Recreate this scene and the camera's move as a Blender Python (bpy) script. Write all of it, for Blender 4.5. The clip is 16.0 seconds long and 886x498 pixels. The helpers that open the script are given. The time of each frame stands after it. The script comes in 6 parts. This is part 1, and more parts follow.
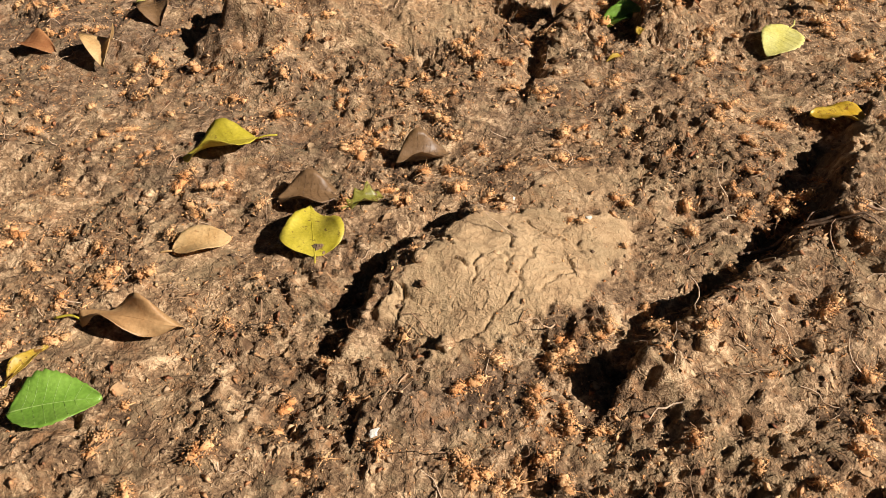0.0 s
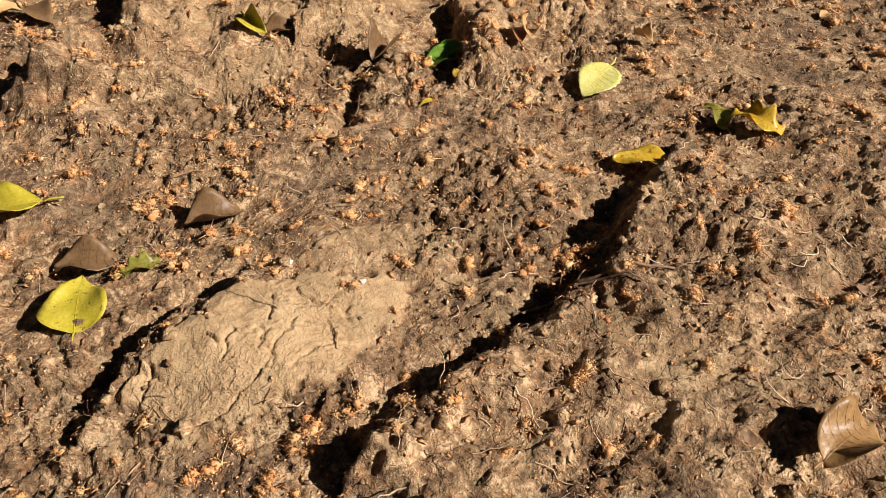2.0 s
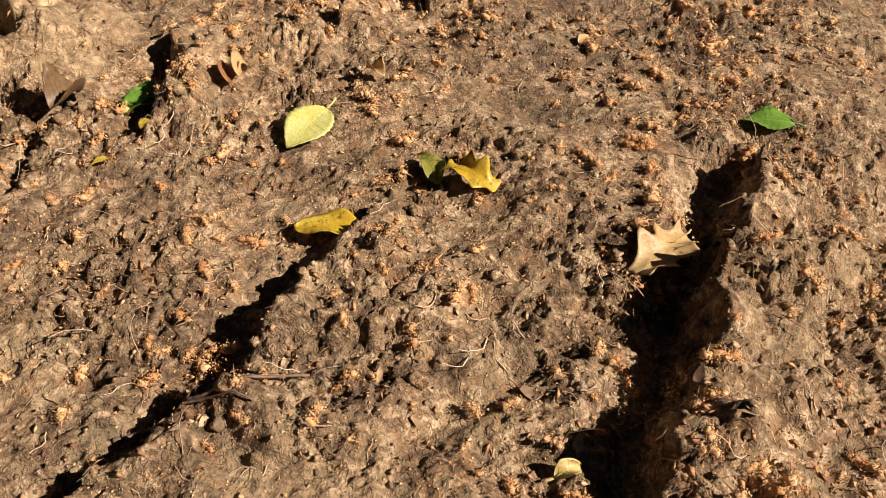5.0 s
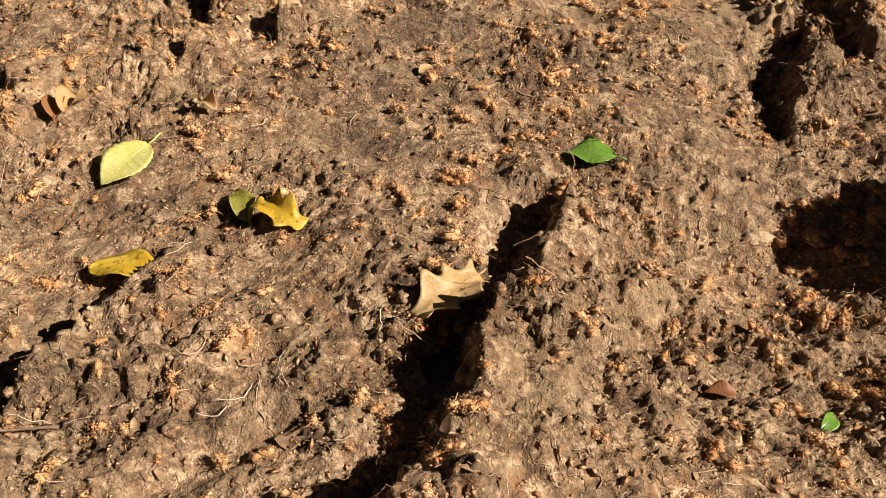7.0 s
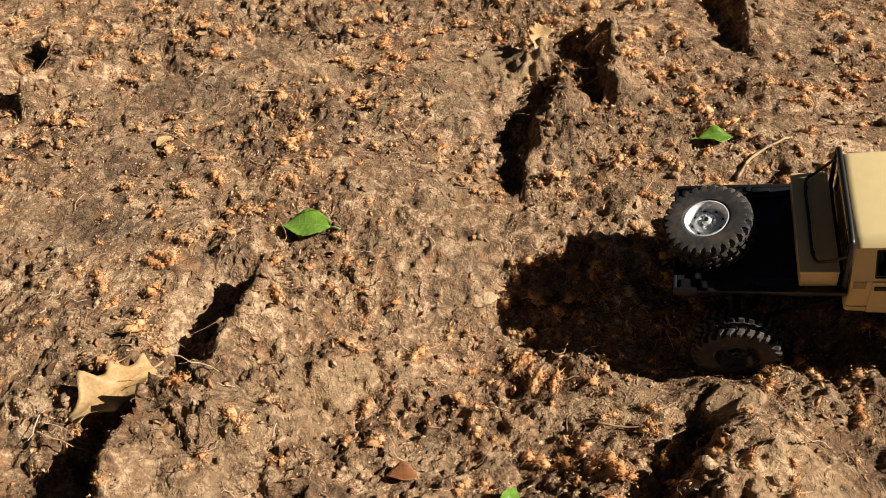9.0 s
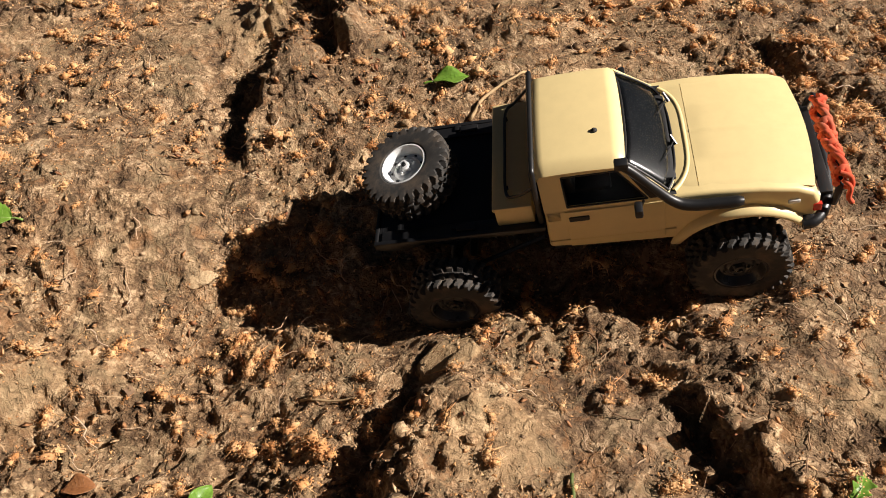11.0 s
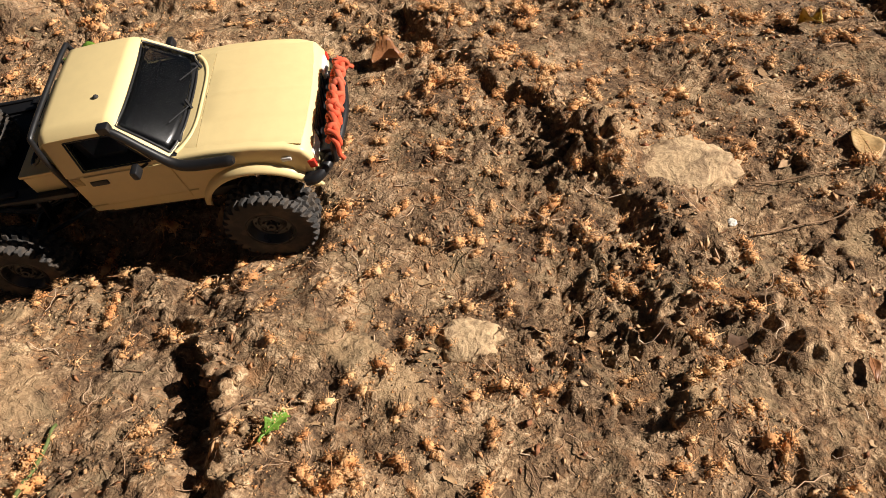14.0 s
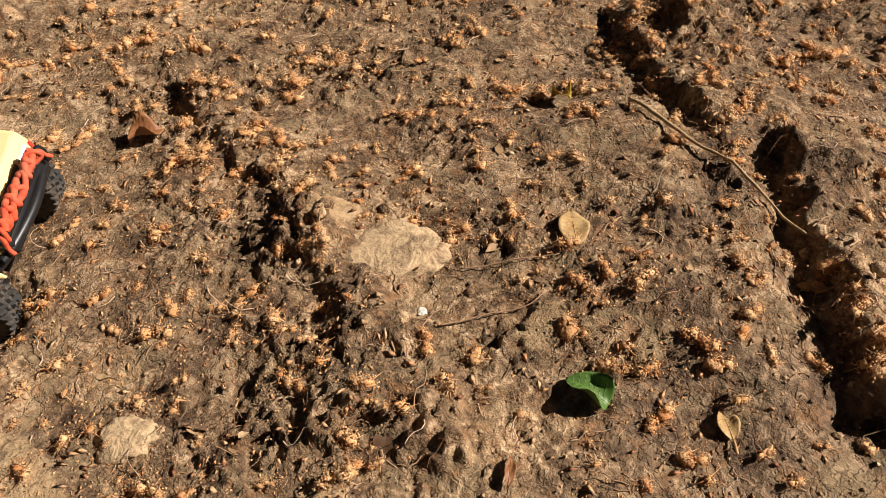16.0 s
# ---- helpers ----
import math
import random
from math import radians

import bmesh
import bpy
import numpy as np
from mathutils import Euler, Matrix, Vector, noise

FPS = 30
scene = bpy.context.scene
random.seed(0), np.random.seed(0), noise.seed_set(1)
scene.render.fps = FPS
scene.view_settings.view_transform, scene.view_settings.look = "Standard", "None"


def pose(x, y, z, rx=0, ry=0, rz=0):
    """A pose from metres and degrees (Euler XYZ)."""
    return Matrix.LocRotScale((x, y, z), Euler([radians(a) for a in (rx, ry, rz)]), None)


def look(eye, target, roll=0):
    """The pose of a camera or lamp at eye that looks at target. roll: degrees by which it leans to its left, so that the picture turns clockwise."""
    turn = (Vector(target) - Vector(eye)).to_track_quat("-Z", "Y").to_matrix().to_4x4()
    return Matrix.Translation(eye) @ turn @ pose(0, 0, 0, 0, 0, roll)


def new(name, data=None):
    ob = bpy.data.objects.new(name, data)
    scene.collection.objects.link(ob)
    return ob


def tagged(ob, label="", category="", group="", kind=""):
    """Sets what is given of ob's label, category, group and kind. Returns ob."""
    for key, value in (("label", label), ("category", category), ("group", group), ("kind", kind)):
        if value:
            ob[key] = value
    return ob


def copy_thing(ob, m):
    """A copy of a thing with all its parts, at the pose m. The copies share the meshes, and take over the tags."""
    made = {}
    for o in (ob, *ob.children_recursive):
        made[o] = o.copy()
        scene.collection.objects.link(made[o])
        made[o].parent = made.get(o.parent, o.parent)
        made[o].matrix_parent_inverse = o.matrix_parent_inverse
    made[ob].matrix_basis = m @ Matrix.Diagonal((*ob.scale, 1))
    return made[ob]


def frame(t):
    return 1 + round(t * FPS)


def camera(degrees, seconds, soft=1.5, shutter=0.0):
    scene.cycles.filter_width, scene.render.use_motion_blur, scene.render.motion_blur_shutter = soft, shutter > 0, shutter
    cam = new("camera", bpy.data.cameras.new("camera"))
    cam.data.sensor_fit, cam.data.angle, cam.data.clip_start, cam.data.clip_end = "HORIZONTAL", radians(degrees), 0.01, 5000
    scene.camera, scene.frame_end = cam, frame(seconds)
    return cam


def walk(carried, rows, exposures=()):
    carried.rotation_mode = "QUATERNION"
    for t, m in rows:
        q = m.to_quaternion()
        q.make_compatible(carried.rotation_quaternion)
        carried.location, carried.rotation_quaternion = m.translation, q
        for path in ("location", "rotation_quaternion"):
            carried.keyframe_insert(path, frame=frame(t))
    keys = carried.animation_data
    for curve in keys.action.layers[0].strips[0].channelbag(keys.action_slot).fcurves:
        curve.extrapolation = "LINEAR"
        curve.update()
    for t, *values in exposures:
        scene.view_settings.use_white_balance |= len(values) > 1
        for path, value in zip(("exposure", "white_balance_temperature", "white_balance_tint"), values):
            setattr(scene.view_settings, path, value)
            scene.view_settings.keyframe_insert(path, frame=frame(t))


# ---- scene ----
cam = camera(58.7, 16.0, soft=0.92)
METRES, EYE = 1.4, 0.392
ROWS = [
    (0.0, 0.0, 0.0, 0.0, -1.13, -44.33, 1.15),
    (0.5, 0.0227, 0.0047, 0.004, -1.64, -44.47, 1.11),
    (1.0, 0.0518, 0.0131, 0.0108, -2.38, -44.57, 1.09),
    (1.5, 0.0777, 0.018, 0.0187, -3.09, -44.55, 1.13),
    (2.0, 0.1015, 0.0256, 0.0153, -3.82, -44.53, 1.1),
    (2.5, 0.1223, 0.0325, 0.016, -4.45, -44.65, 1.14),
    (3.0, 0.1511, 0.0441, 0.0142, -5.24, -44.85, 1.1),
    (3.5, 0.182, 0.0623, 0.0094, -5.94, -45.26, 1.03),
    (6.0, 0.3066, 0.0968, 0.0096, -7.32, -46.52, 0.36),
    (6.5, 0.33, 0.0981, 0.0081, -7.31, -46.36, 0.48),
    (7.0, 0.3657, 0.0943, 0.0165, -7.55, -45.84, 0.75),
    (7.5, 0.4011, 0.0966, 0.0191, -7.92, -45.57, 1.17),
    (8.0, 0.4406, 0.0968, 0.0244, -8.74, -45.18, 1.57),
    (8.5, 0.4738, 0.0992, 0.0286, -9.69, -45.01, 1.89),
    (9.0, 0.5152, 0.1008, 0.0282, -11.38, -44.87, 2.26),
    (11.5, 0.6462, 0.0848, -0.0174, -21.52, -47.35, 2.55),
    (12.0, 0.6716, 0.0681, -0.0226, -22.49, -47.73, 2.45),
    (12.5, 0.6902, 0.0523, -0.0242, -22.79, -47.98, 2.47),
    (13.0, 0.725, 0.0365, -0.0256, -22.88, -48.26, 2.49),
    (13.5, 0.7604, 0.0195, -0.0213, -22.79, -48.26, 2.5),
    (14.0, 0.7954, 0.0057, -0.0131, -22.59, -48.1, 2.77),
    (14.5, 0.8223, -0.0031, -0.011, -22.47, -47.96, 3.01),
    (15.0, 0.8586, -0.0169, -0.0045, -22.46, -47.69, 3.25),
    (15.5, 0.8978, -0.0262, 0.002, -22.48, -47.2, 3.47),
    (16.0, 0.9347, -0.0257, -0.0007, -22.65, -46.77, 3.4),
]
walk(cam, [(t, pose(0, 0, EYE) @ pose(METRES * x, METRES * y, METRES * z, 90 + pitch, roll, yaw)) for t, x, y, z, yaw, pitch, roll in ROWS],
     exposures=[(0.0, 0.74), (13.5, 0.74), (15.5, 0.60), (16.0, 0.60)])

# ---- sky and sun ----
SUN_AZ, SUN_EL = -20.0, 37.0
world = bpy.data.worlds.new("sky")
scene.world = world
world.use_nodes = True
wn = world.node_tree.nodes
sky = wn.new("ShaderNodeTexSky")
sky.sky_type = "NISHITA"
sky.sun_disc = False
sky.sun_elevation = radians(SUN_EL)
sky.sun_rotation = radians(90 - SUN_AZ)
world.node_tree.links.new(sky.outputs[0], wn["Background"].inputs[0])
wn["Background"].inputs[1].default_value = 0.0055
sun = new("sun", bpy.data.lights.new("sun", "SUN"))
sun.data.energy = 5.0
sun.data.angle = radians(0.5)
sun.data.color = (1.0, 0.912, 0.835)
az, el = radians(SUN_AZ), radians(SUN_EL)
sun.matrix_world = look((3 * math.cos(az) * math.cos(el), 3 * math.sin(az) * math.cos(el), 3 * math.sin(el)), (0, 0, 0))

# ---- materials ----
def material(name, rough=0.6, metal=0.0, spec=0.5):
    m = bpy.data.materials.new(name)
    m.use_nodes = True
    b = m.node_tree.nodes["Principled BSDF"]
    b.inputs["Roughness"].default_value = rough
    b.inputs["Metallic"].default_value = metal
    b.inputs["Specular IOR Level"].default_value = spec
    return m, m.node_tree.nodes, m.node_tree.links, b


def noise_tex(n, l, scale, detail=4.0, rough=0.55, vec=None, distortion=0.0):
    t = n.new("ShaderNodeTexNoise")
    t.inputs["Scale"].default_value = scale
    t.inputs["Detail"].default_value = detail
    t.inputs["Roughness"].default_value = rough
    t.inputs["Distortion"].default_value = distortion
    if vec is not None:
        l.new(vec, t.inputs["Vector"])
    return t.outputs["Fac"]


def ramp(n, l, fac, stops):
    r = n.new("ShaderNodeValToRGB")
    e = r.color_ramp.elements
    while len(e) < len(stops):
        e.new(0.5)
    for el_, (p, c) in zip(e, stops):
        el_.position, el_.color = p, (*c, 1)
    l.new(fac, r.inputs[0])
    return r.outputs[0]


def mix(n, l, fac, a, b, kind="MIX"):
    x = n.new("ShaderNodeMix")
    x.data_type, x.blend_type = "RGBA", kind
    for s, v in ((x.inputs["Factor"], fac), (x.inputs["A"], a), (x.inputs["B"], b)):
        if isinstance(v, (int, float)):
            s.default_value = v
        elif isinstance(v, tuple):
            s.default_value = (*v, 1)
        else:
            l.new(v, s)
    return x.outputs["Result"]


def arith(n, l, op, a, b=0.0, c=0.0):
    x = n.new("ShaderNodeMath")
    x.operation = op
    for s, v in zip(x.inputs, (a, b, c)):
        if isinstance(v, (int, float)):
            s.default_value = v
        else:
            l.new(v, s)
    return x.outputs[0]


def bump(n, l, b, height, strength, dist, prev=None):
    x = n.new("ShaderNodeBump")
    x.inputs["Strength"].default_value = strength
    x.inputs["Distance"].default_value = dist
    l.new(height, x.inputs["Height"])
    if prev is not None:
        l.new(prev, x.inputs["Normal"])
    l.new(x.outputs[0], b.inputs["Normal"])
    return x.outputs[0]


def place(n):
    return n.new("ShaderNodeTexCoord").outputs["Object"]


def soil_material():
    """Dry loam: patches of crust and damp at two scales, soft grain, cracks in the trodden crust."""
    m, n, l, b = material("soil", 0.92, 0, 0.2)
    p = place(n)
    clay = n.new("ShaderNodeAttribute")
    clay.attribute_name = "clay"
    mould_shade = n.new("ShaderNodeAttribute")
    mould_shade.attribute_name = "mould_shade"
    loose = n.new("ShaderNodeAttribute")
    loose.attribute_name = "loose"
    broad = noise_tex(n, l, 9, 5, 0.6, p)
    mid = noise_tex(n, l, 48, 6, 0.62, p, 1.2)
    fine = noise_tex(n, l, 300, 4, 0.6, p, 0.8)
    grit = noise_tex(n, l, 1000, 2, 0.5, p)
    both = arith(n, l, "ADD", arith(n, l, "MULTIPLY", mid, 0.62), arith(n, l, "MULTIPLY", fine, 0.38))
    base = ramp(n, l, both, [(0.37, (0.075, 0.046, 0.027)), (0.45, (0.185, 0.118, 0.068)), (0.53, (0.36, 0.242, 0.14)), (0.60, (0.70, 0.52, 0.33))])
    tint = ramp(n, l, broad, [(0.3, (0.70, 0.655, 0.61)), (0.7, (1.17, 1.11, 1.02))])
    col = mix(n, l, 1.0, base, tint, "MULTIPLY")
    # mould colour; in the far west it also carries painted tree shade
    dark = ramp(n, l, both, [(0.38, (0.06, 0.037, 0.023)), (0.5, (0.15, 0.095, 0.056)), (0.62, (0.34, 0.228, 0.138))])
    col = mix(n, l, mould_shade.outputs["Fac"], col, dark)
    pale = ramp(n, l, both, [(0.36, (0.26, 0.164, 0.086)), (0.5, (0.415, 0.278, 0.149)), (0.64, (0.53, 0.37, 0.209))])
    col = mix(n, l, clay.outputs["Fac"], col, pale)
    crust = ramp(n, l, noise_tex(n, l, 34, 5, 0.7, p, 0.6), [(0.50, (0, 0, 0)), (0.62, (1, 1, 1))])
    col = mix(n, l, arith(n, l, "MULTIPLY", crust, 0.40), col, (0.33, 0.245, 0.135))
    shift = n.new("ShaderNodeVectorMath")
    l.new(p, shift.inputs[0])
    shift.inputs[1].default_value = (3.1, 1.7, 0.4)
    rust = ramp(n, l, noise_tex(n, l, 58, 6, 0.7, shift.outputs["Vector"], 1.0), [(0.53, (0, 0, 0)), (0.64, (1, 1, 1))])
    rust = arith(n, l, "MULTIPLY", rust, arith(n, l, "SUBTRACT", 0.55, arith(n, l, "MULTIPLY", clay.outputs["Fac"], 0.5)))
    col = mix(n, l, rust, col, (0.33, 0.165, 0.072))
    l.new(col, b.inputs["Base Color"])
    wob = n.new("ShaderNodeTexNoise")
    wob.inputs["Scale"].default_value = 70
    wob.inputs["Detail"].default_value = 4
    l.new(p, wob.inputs["Vector"])
    bent = n.new("ShaderNodeVectorMath")
    bent.operation = "MULTIPLY_ADD"
    l.new(wob.outputs["Color"], bent.inputs[0])
    bent.inputs[1].default_value = (0.030, 0.030, 0.030)
    l.new(p, bent.inputs[2])
    crack = n.new("ShaderNodeTexVoronoi")
    crack.feature = "DISTANCE_TO_EDGE"
    crack.inputs["Scale"].default_value = 62
    l.new(bent.outputs[0], crack.inputs["Vector"])
    gap = n.new("ShaderNodeMapRange")
    gap.interpolation_type = "SMOOTHSTEP"
    gap.inputs["From Max"].default_value = 0.07
    gap.inputs["To Max"].default_value = 0.30
    l.new(crack.outputs["Distance"], gap.inputs["Value"])
    rough_ = arith(n, l, "ADD", 0.34, arith(n, l, "MULTIPLY", loose.outputs["Fac"], 0.62))
    rough_ = arith(n, l, "MULTIPLY", rough_, arith(n, l, "SUBTRACT", 1.0, arith(n, l, "MULTIPLY", clay.outputs["Fac"], 0.45)))
    h = arith(n, l, "ADD", arith(n, l, "MULTIPLY", mid, 0.75), arith(n, l, "ADD", arith(n, l, "MULTIPLY", fine, 0.85), arith(n, l, "MULTIPLY", grit, 0.16)))
    h = arith(n, l, "MULTIPLY", h, rough_)
    h = arith(n, l, "ADD", h, arith(n, l, "MULTIPLY", gap.outputs[0], arith(n, l, "SUBTRACT", 0.48, arith(n, l, "ADD", arith(n, l, "MULTIPLY", loose.outputs["Fac"], 0.35), arith(n, l, "MULTIPLY", clay.outputs["Fac"], 0.25)))))
    bump(n, l, b, h, 0.95, 0.0052)
    return m


def island_material(name, stops, rough=0.85, scale=300, spread=0.35, spec=0.3, patch=False):
    """Colours that differ from piece to piece, with fine grain."""
    m, n, l, b = material(name, rough, 0, spec)
    geo = n.new("ShaderNodeNewGeometry")
    col = ramp(n, l, geo.outputs["Random Per Island"], stops)
    g = noise_tex(n, l, scale, 4, 0.6, place(n))
    shade = ramp(n, l, g, [(0.25, (1 - spread,) * 3), (0.75, (1 + spread,) * 3)])
    col = mix(n, l, 1.0, col, shade, "MULTIPLY")
    if patch:
        # whole heads differ: some foxy red, some bleached
        hue = noise_tex(n, l, 70, 2, 0.5, place(n))
        col = mix(n, l, 1.0, col, ramp(n, l, hue, [(0.34, (1.0, 0.83, 0.68)), (0.5, (1.0, 1.0, 1.0)), (0.66, (1.05, 1.14, 1.22))]), "MULTIPLY")
    l.new(col, b.inputs["Base Color"])
    bump(n, l, b, g, 0.5, 0.001)
    return m


def leaf_material(name, main, edge, spots, spot_amount=0.35, rough=0.45):
    m, n, l, b = material(name, rough, 0, 0.4)
    p = place(n)
    blot = noise_tex(n, l, 60, 4, 0.6, p)
    grain = noise_tex(n, l, 500, 3, 0.6, p)
    col = mix(n, l, ramp(n, l, blot, [(0.35, (0, 0, 0)), (0.7, (1, 1, 1))]), main, edge)
    spot = noise_tex(n, l, 190, 3, 0.7, p)
    lim = 0.72 - 0.3 * spot_amount
    col = mix(n, l, ramp(n, l, spot, [(lim, (0, 0, 0)), (lim + 0.08, (1, 1, 1))]), col, spots)
    col = mix(n, l, 1.0, col, ramp(n, l, grain, [(0.3, (0.85,) * 3), (0.7, (1.1,) * 3)]), "MULTIPLY")
    l.new(col, b.inputs["Base Color"])
    bump(n, l, b, arith(n, l, "ADD", grain, arith(n, l, "MULTIPLY", blot, 3.0)), 0.35, 0.0006)
    tr = n.new("ShaderNodeBsdfTranslucent")
    l.new(col, tr.inputs["Color"])
    ms = n.new("ShaderNodeMixShader")
    ms.inputs[0].default_value = 0.22
    l.new(b.outputs[0], ms.inputs[1])
    l.new(tr.outputs[0], ms.inputs[2])
    l.new(ms.outputs[0], n["Material Output"].inputs["Surface"])
    return m


def stone_material():
    """Pale worn stone with soil lying on it in patches."""
    m, n, l, b = material("pale_stone", 0.88, 0, 0.25)
    p = place(n)
    grain = noise_tex(n, l, 260, 5, 0.6, p)
    patch = noise_tex(n, l, 75, 5, 0.65, p, 0.8)
    col = ramp(n, l, grain, [(0.3, (0.42, 0.285, 0.155)), (0.7, (0.60, 0.43, 0.25))])
    dirt = ramp(n, l, patch, [(0.52, (0, 0, 0)), (0.64, (1, 1, 1))])
    col = mix(n, l, arith(n, l, "MULTIPLY", dirt, 0.7), col, (0.21, 0.135, 0.078))
    l.new(col, b.inputs["Base Color"])
    bump(n, l, b, arith(n, l, "ADD", arith(n, l, "MULTIPLY", grain, 0.5), patch), 0.8, 0.0035)
    return m


SOIL = soil_material()
CATKIN = island_material("dry_blossom", [(0.0, (0.47, 0.235, 0.092)), (0.35, (0.60, 0.33, 0.14)), (0.75, (0.72, 0.43, 0.205)), (1.0, (0.40, 0.19, 0.075))], 0.85, 900, 0.22, patch=True)
ROOT = island_material("rootlet_bark", [(0.0, (0.13, 0.075, 0.043)), (0.3, (0.34, 0.205, 0.112)), (0.75, (0.53, 0.36, 0.225)), (1.0, (0.64, 0.48, 0.33))], 0.75, 400, 0.3)
CRUMB = island_material("crumb_soil", [(0.0, (0.11, 0.068, 0.040)), (0.4, (0.20, 0.128, 0.074)), (0.8, (0.31, 0.205, 0.118)), (1.0, (0.43, 0.295, 0.175))], 0.95, 350, 0.35)
SCALE_ = island_material("bud_scale", [(0.0, (0.22, 0.085, 0.04)), (0.3, (0.42, 0.205, 0.09)), (0.7, (0.50, 0.285, 0.135)), (1.0, (0.58, 0.39, 0.215))], 0.8, 300, 0.35)
SCRAP = island_material("leaf_scrap", [(0.0, (0.12, 0.065, 0.035)), (0.4, (0.28, 0.17, 0.09)), (0.75, (0.38, 0.235, 0.115)), (1.0, (0.44, 0.30, 0.165))], 0.7, 250, 0.4)
STONE = stone_material()
PEBBLE = island_material("white_pebble", [(0.0, (0.62, 0.58, 0.50)), (1.0, (0.72, 0.68, 0.60))], 0.6, 300, 0.15)
STICK = island_material("stick_bark", [(0.0, (0.13, 0.08, 0.05)), (1.0, (0.24, 0.155, 0.095))], 0.8, 260, 0.4)
STRAW = island_material("straw", [(0.0, (0.42, 0.28, 0.14)), (1.0, (0.50, 0.36, 0.2))], 0.7, 300, 0.25)
GREEN_STEM = island_material("green_stem", [(0.0, (0.10, 0.13, 0.035)), (1.0, (0.13, 0.16, 0.05))], 0.6, 300, 0.2)
LEAF_GREEN = leaf_material("leaf_green", (0.15, 0.29, 0.035), (0.21, 0.36, 0.055), (0.09, 0.19, 0.02), 0.1, 0.3)
LEAF_OLIVE = leaf_material("leaf_olive", (0.20, 0.19, 0.03), (0.33, 0.29, 0.055), (0.12, 0.07, 0.02), 0.5, 0.4)
VEIN_GREEN = leaf_material("leaf_vein", (0.28, 0.42, 0.10), (0.32, 0.46, 0.13), (0.2, 0.3, 0.06), 0.1, 0.4)
LEAF_DARK = leaf_material("leaf_dark_green", (0.09, 0.18, 0.035), (0.14, 0.24, 0.06), (0.03, 0.06, 0.012), 0.1, 0.35)
LEAF_YELLOW = leaf_material("leaf_yellow", (0.46, 0.38, 0.03), (0.56, 0.46, 0.06), (0.22, 0.15, 0.03), 0.35)
LEAF_PALE = leaf_material("leaf_pale_yellow", (0.66, 0.60, 0.15), (0.72, 0.68, 0.26), (0.50, 0.42, 0.1), 0.15)
LEAF_OCHRE = leaf_material("leaf_ochre", (0.48, 0.31, 0.03), (0.54, 0.40, 0.09), (0.20, 0.10, 0.02), 0.7)
LEAF_GOLD = leaf_material("leaf_gold", (0.58, 0.35, 0.02), (0.60, 0.43, 0.06), (0.30, 0.15, 0.02), 0.5, 0.4)
LEAF_CREAM = leaf_material("leaf_cream", (0.64, 0.46, 0.15), (0.72, 0.58, 0.27), (0.42, 0.26, 0.07), 0.3, 0.5)
LEAF_BROWN = leaf_material("leaf_brown", (0.17, 0.095, 0.04), (0.25, 0.15, 0.075), (0.09, 0.05, 0.025), 0.3)
LEAF_UMBER = leaf_material("leaf_umber", (0.27, 0.145, 0.055), (0.43, 0.265, 0.11), (0.15, 0.08, 0.035), 0.4, 0.42)
LEAF_TAN = leaf_material("leaf_tan", (0.53, 0.325, 0.13), (0.66, 0.46, 0.22), (0.32, 0.175, 0.065), 0.25, 0.5)
LEAF_FAWN = leaf_material("leaf_fawn", (0.40, 0.22, 0.09), (0.50, 0.31, 0.14), (0.20, 0.10, 0.045), 0.3, 0.5)
LEAF_RUST = leaf_material("leaf_rust", (0.30, 0.12, 0.045), (0.42, 0.20, 0.08), (0.16, 0.06, 0.03), 0.3)

# ---- ground ----
RNG = np.random.default_rng(7)
PERM = RNG.permutation(512)
GRAD = RNG.uniform(0, 2 * np.pi, 512)


def gnoise(x, y, off=0):
    """Gradient noise, about -0.7 to 0.7."""
    xi, yi = np.floor(x).astype(int), np.floor(y).astype(int)
    fx, fy = x - xi, y - yi
    u, v = fx * fx * fx * (fx * (fx * 6 - 15) + 10), fy * fy * fy * (fy * (fy * 6 - 15) + 10)

    def g(i, j):
        a = GRAD[PERM[(PERM[(xi + i + off) % 512] + yi + j) % 512]]
        return np.cos(a) * (fx - i) + np.sin(a) * (fy - j)
    return (g(0, 0) * (1 - u) + g(1, 0) * u) * (1 - v) + (g(0, 1) * (1 - u) + g(1, 1) * u) * v


def cells(x, y, off=0):
    """Distances to the nearest and second nearest of scattered points."""
    xi, yi = np.floor(x).astype(int), np.floor(y).astype(int)
    d1, d2 = np.full(x.shape, 9.0), np.full(x.shape, 9.0)
    for i in (-1, 0, 1):
        for j in (-1, 0, 1):
            k = PERM[(PERM[(xi + i + off) % 512] + yi + j) % 512]
            px, py = xi + i + 0.5 + 0.42 * np.cos(GRAD[k]), yi + j + 0.5 + 0.42 * np.sin(GRAD[(k * 7 + 3) % 512])
            d = np.hypot(x - px, y - py)
            d2 = np.minimum(np.maximum(d1, d), d2)
            d1 = np.minimum(d1, d)
    return d1, d2


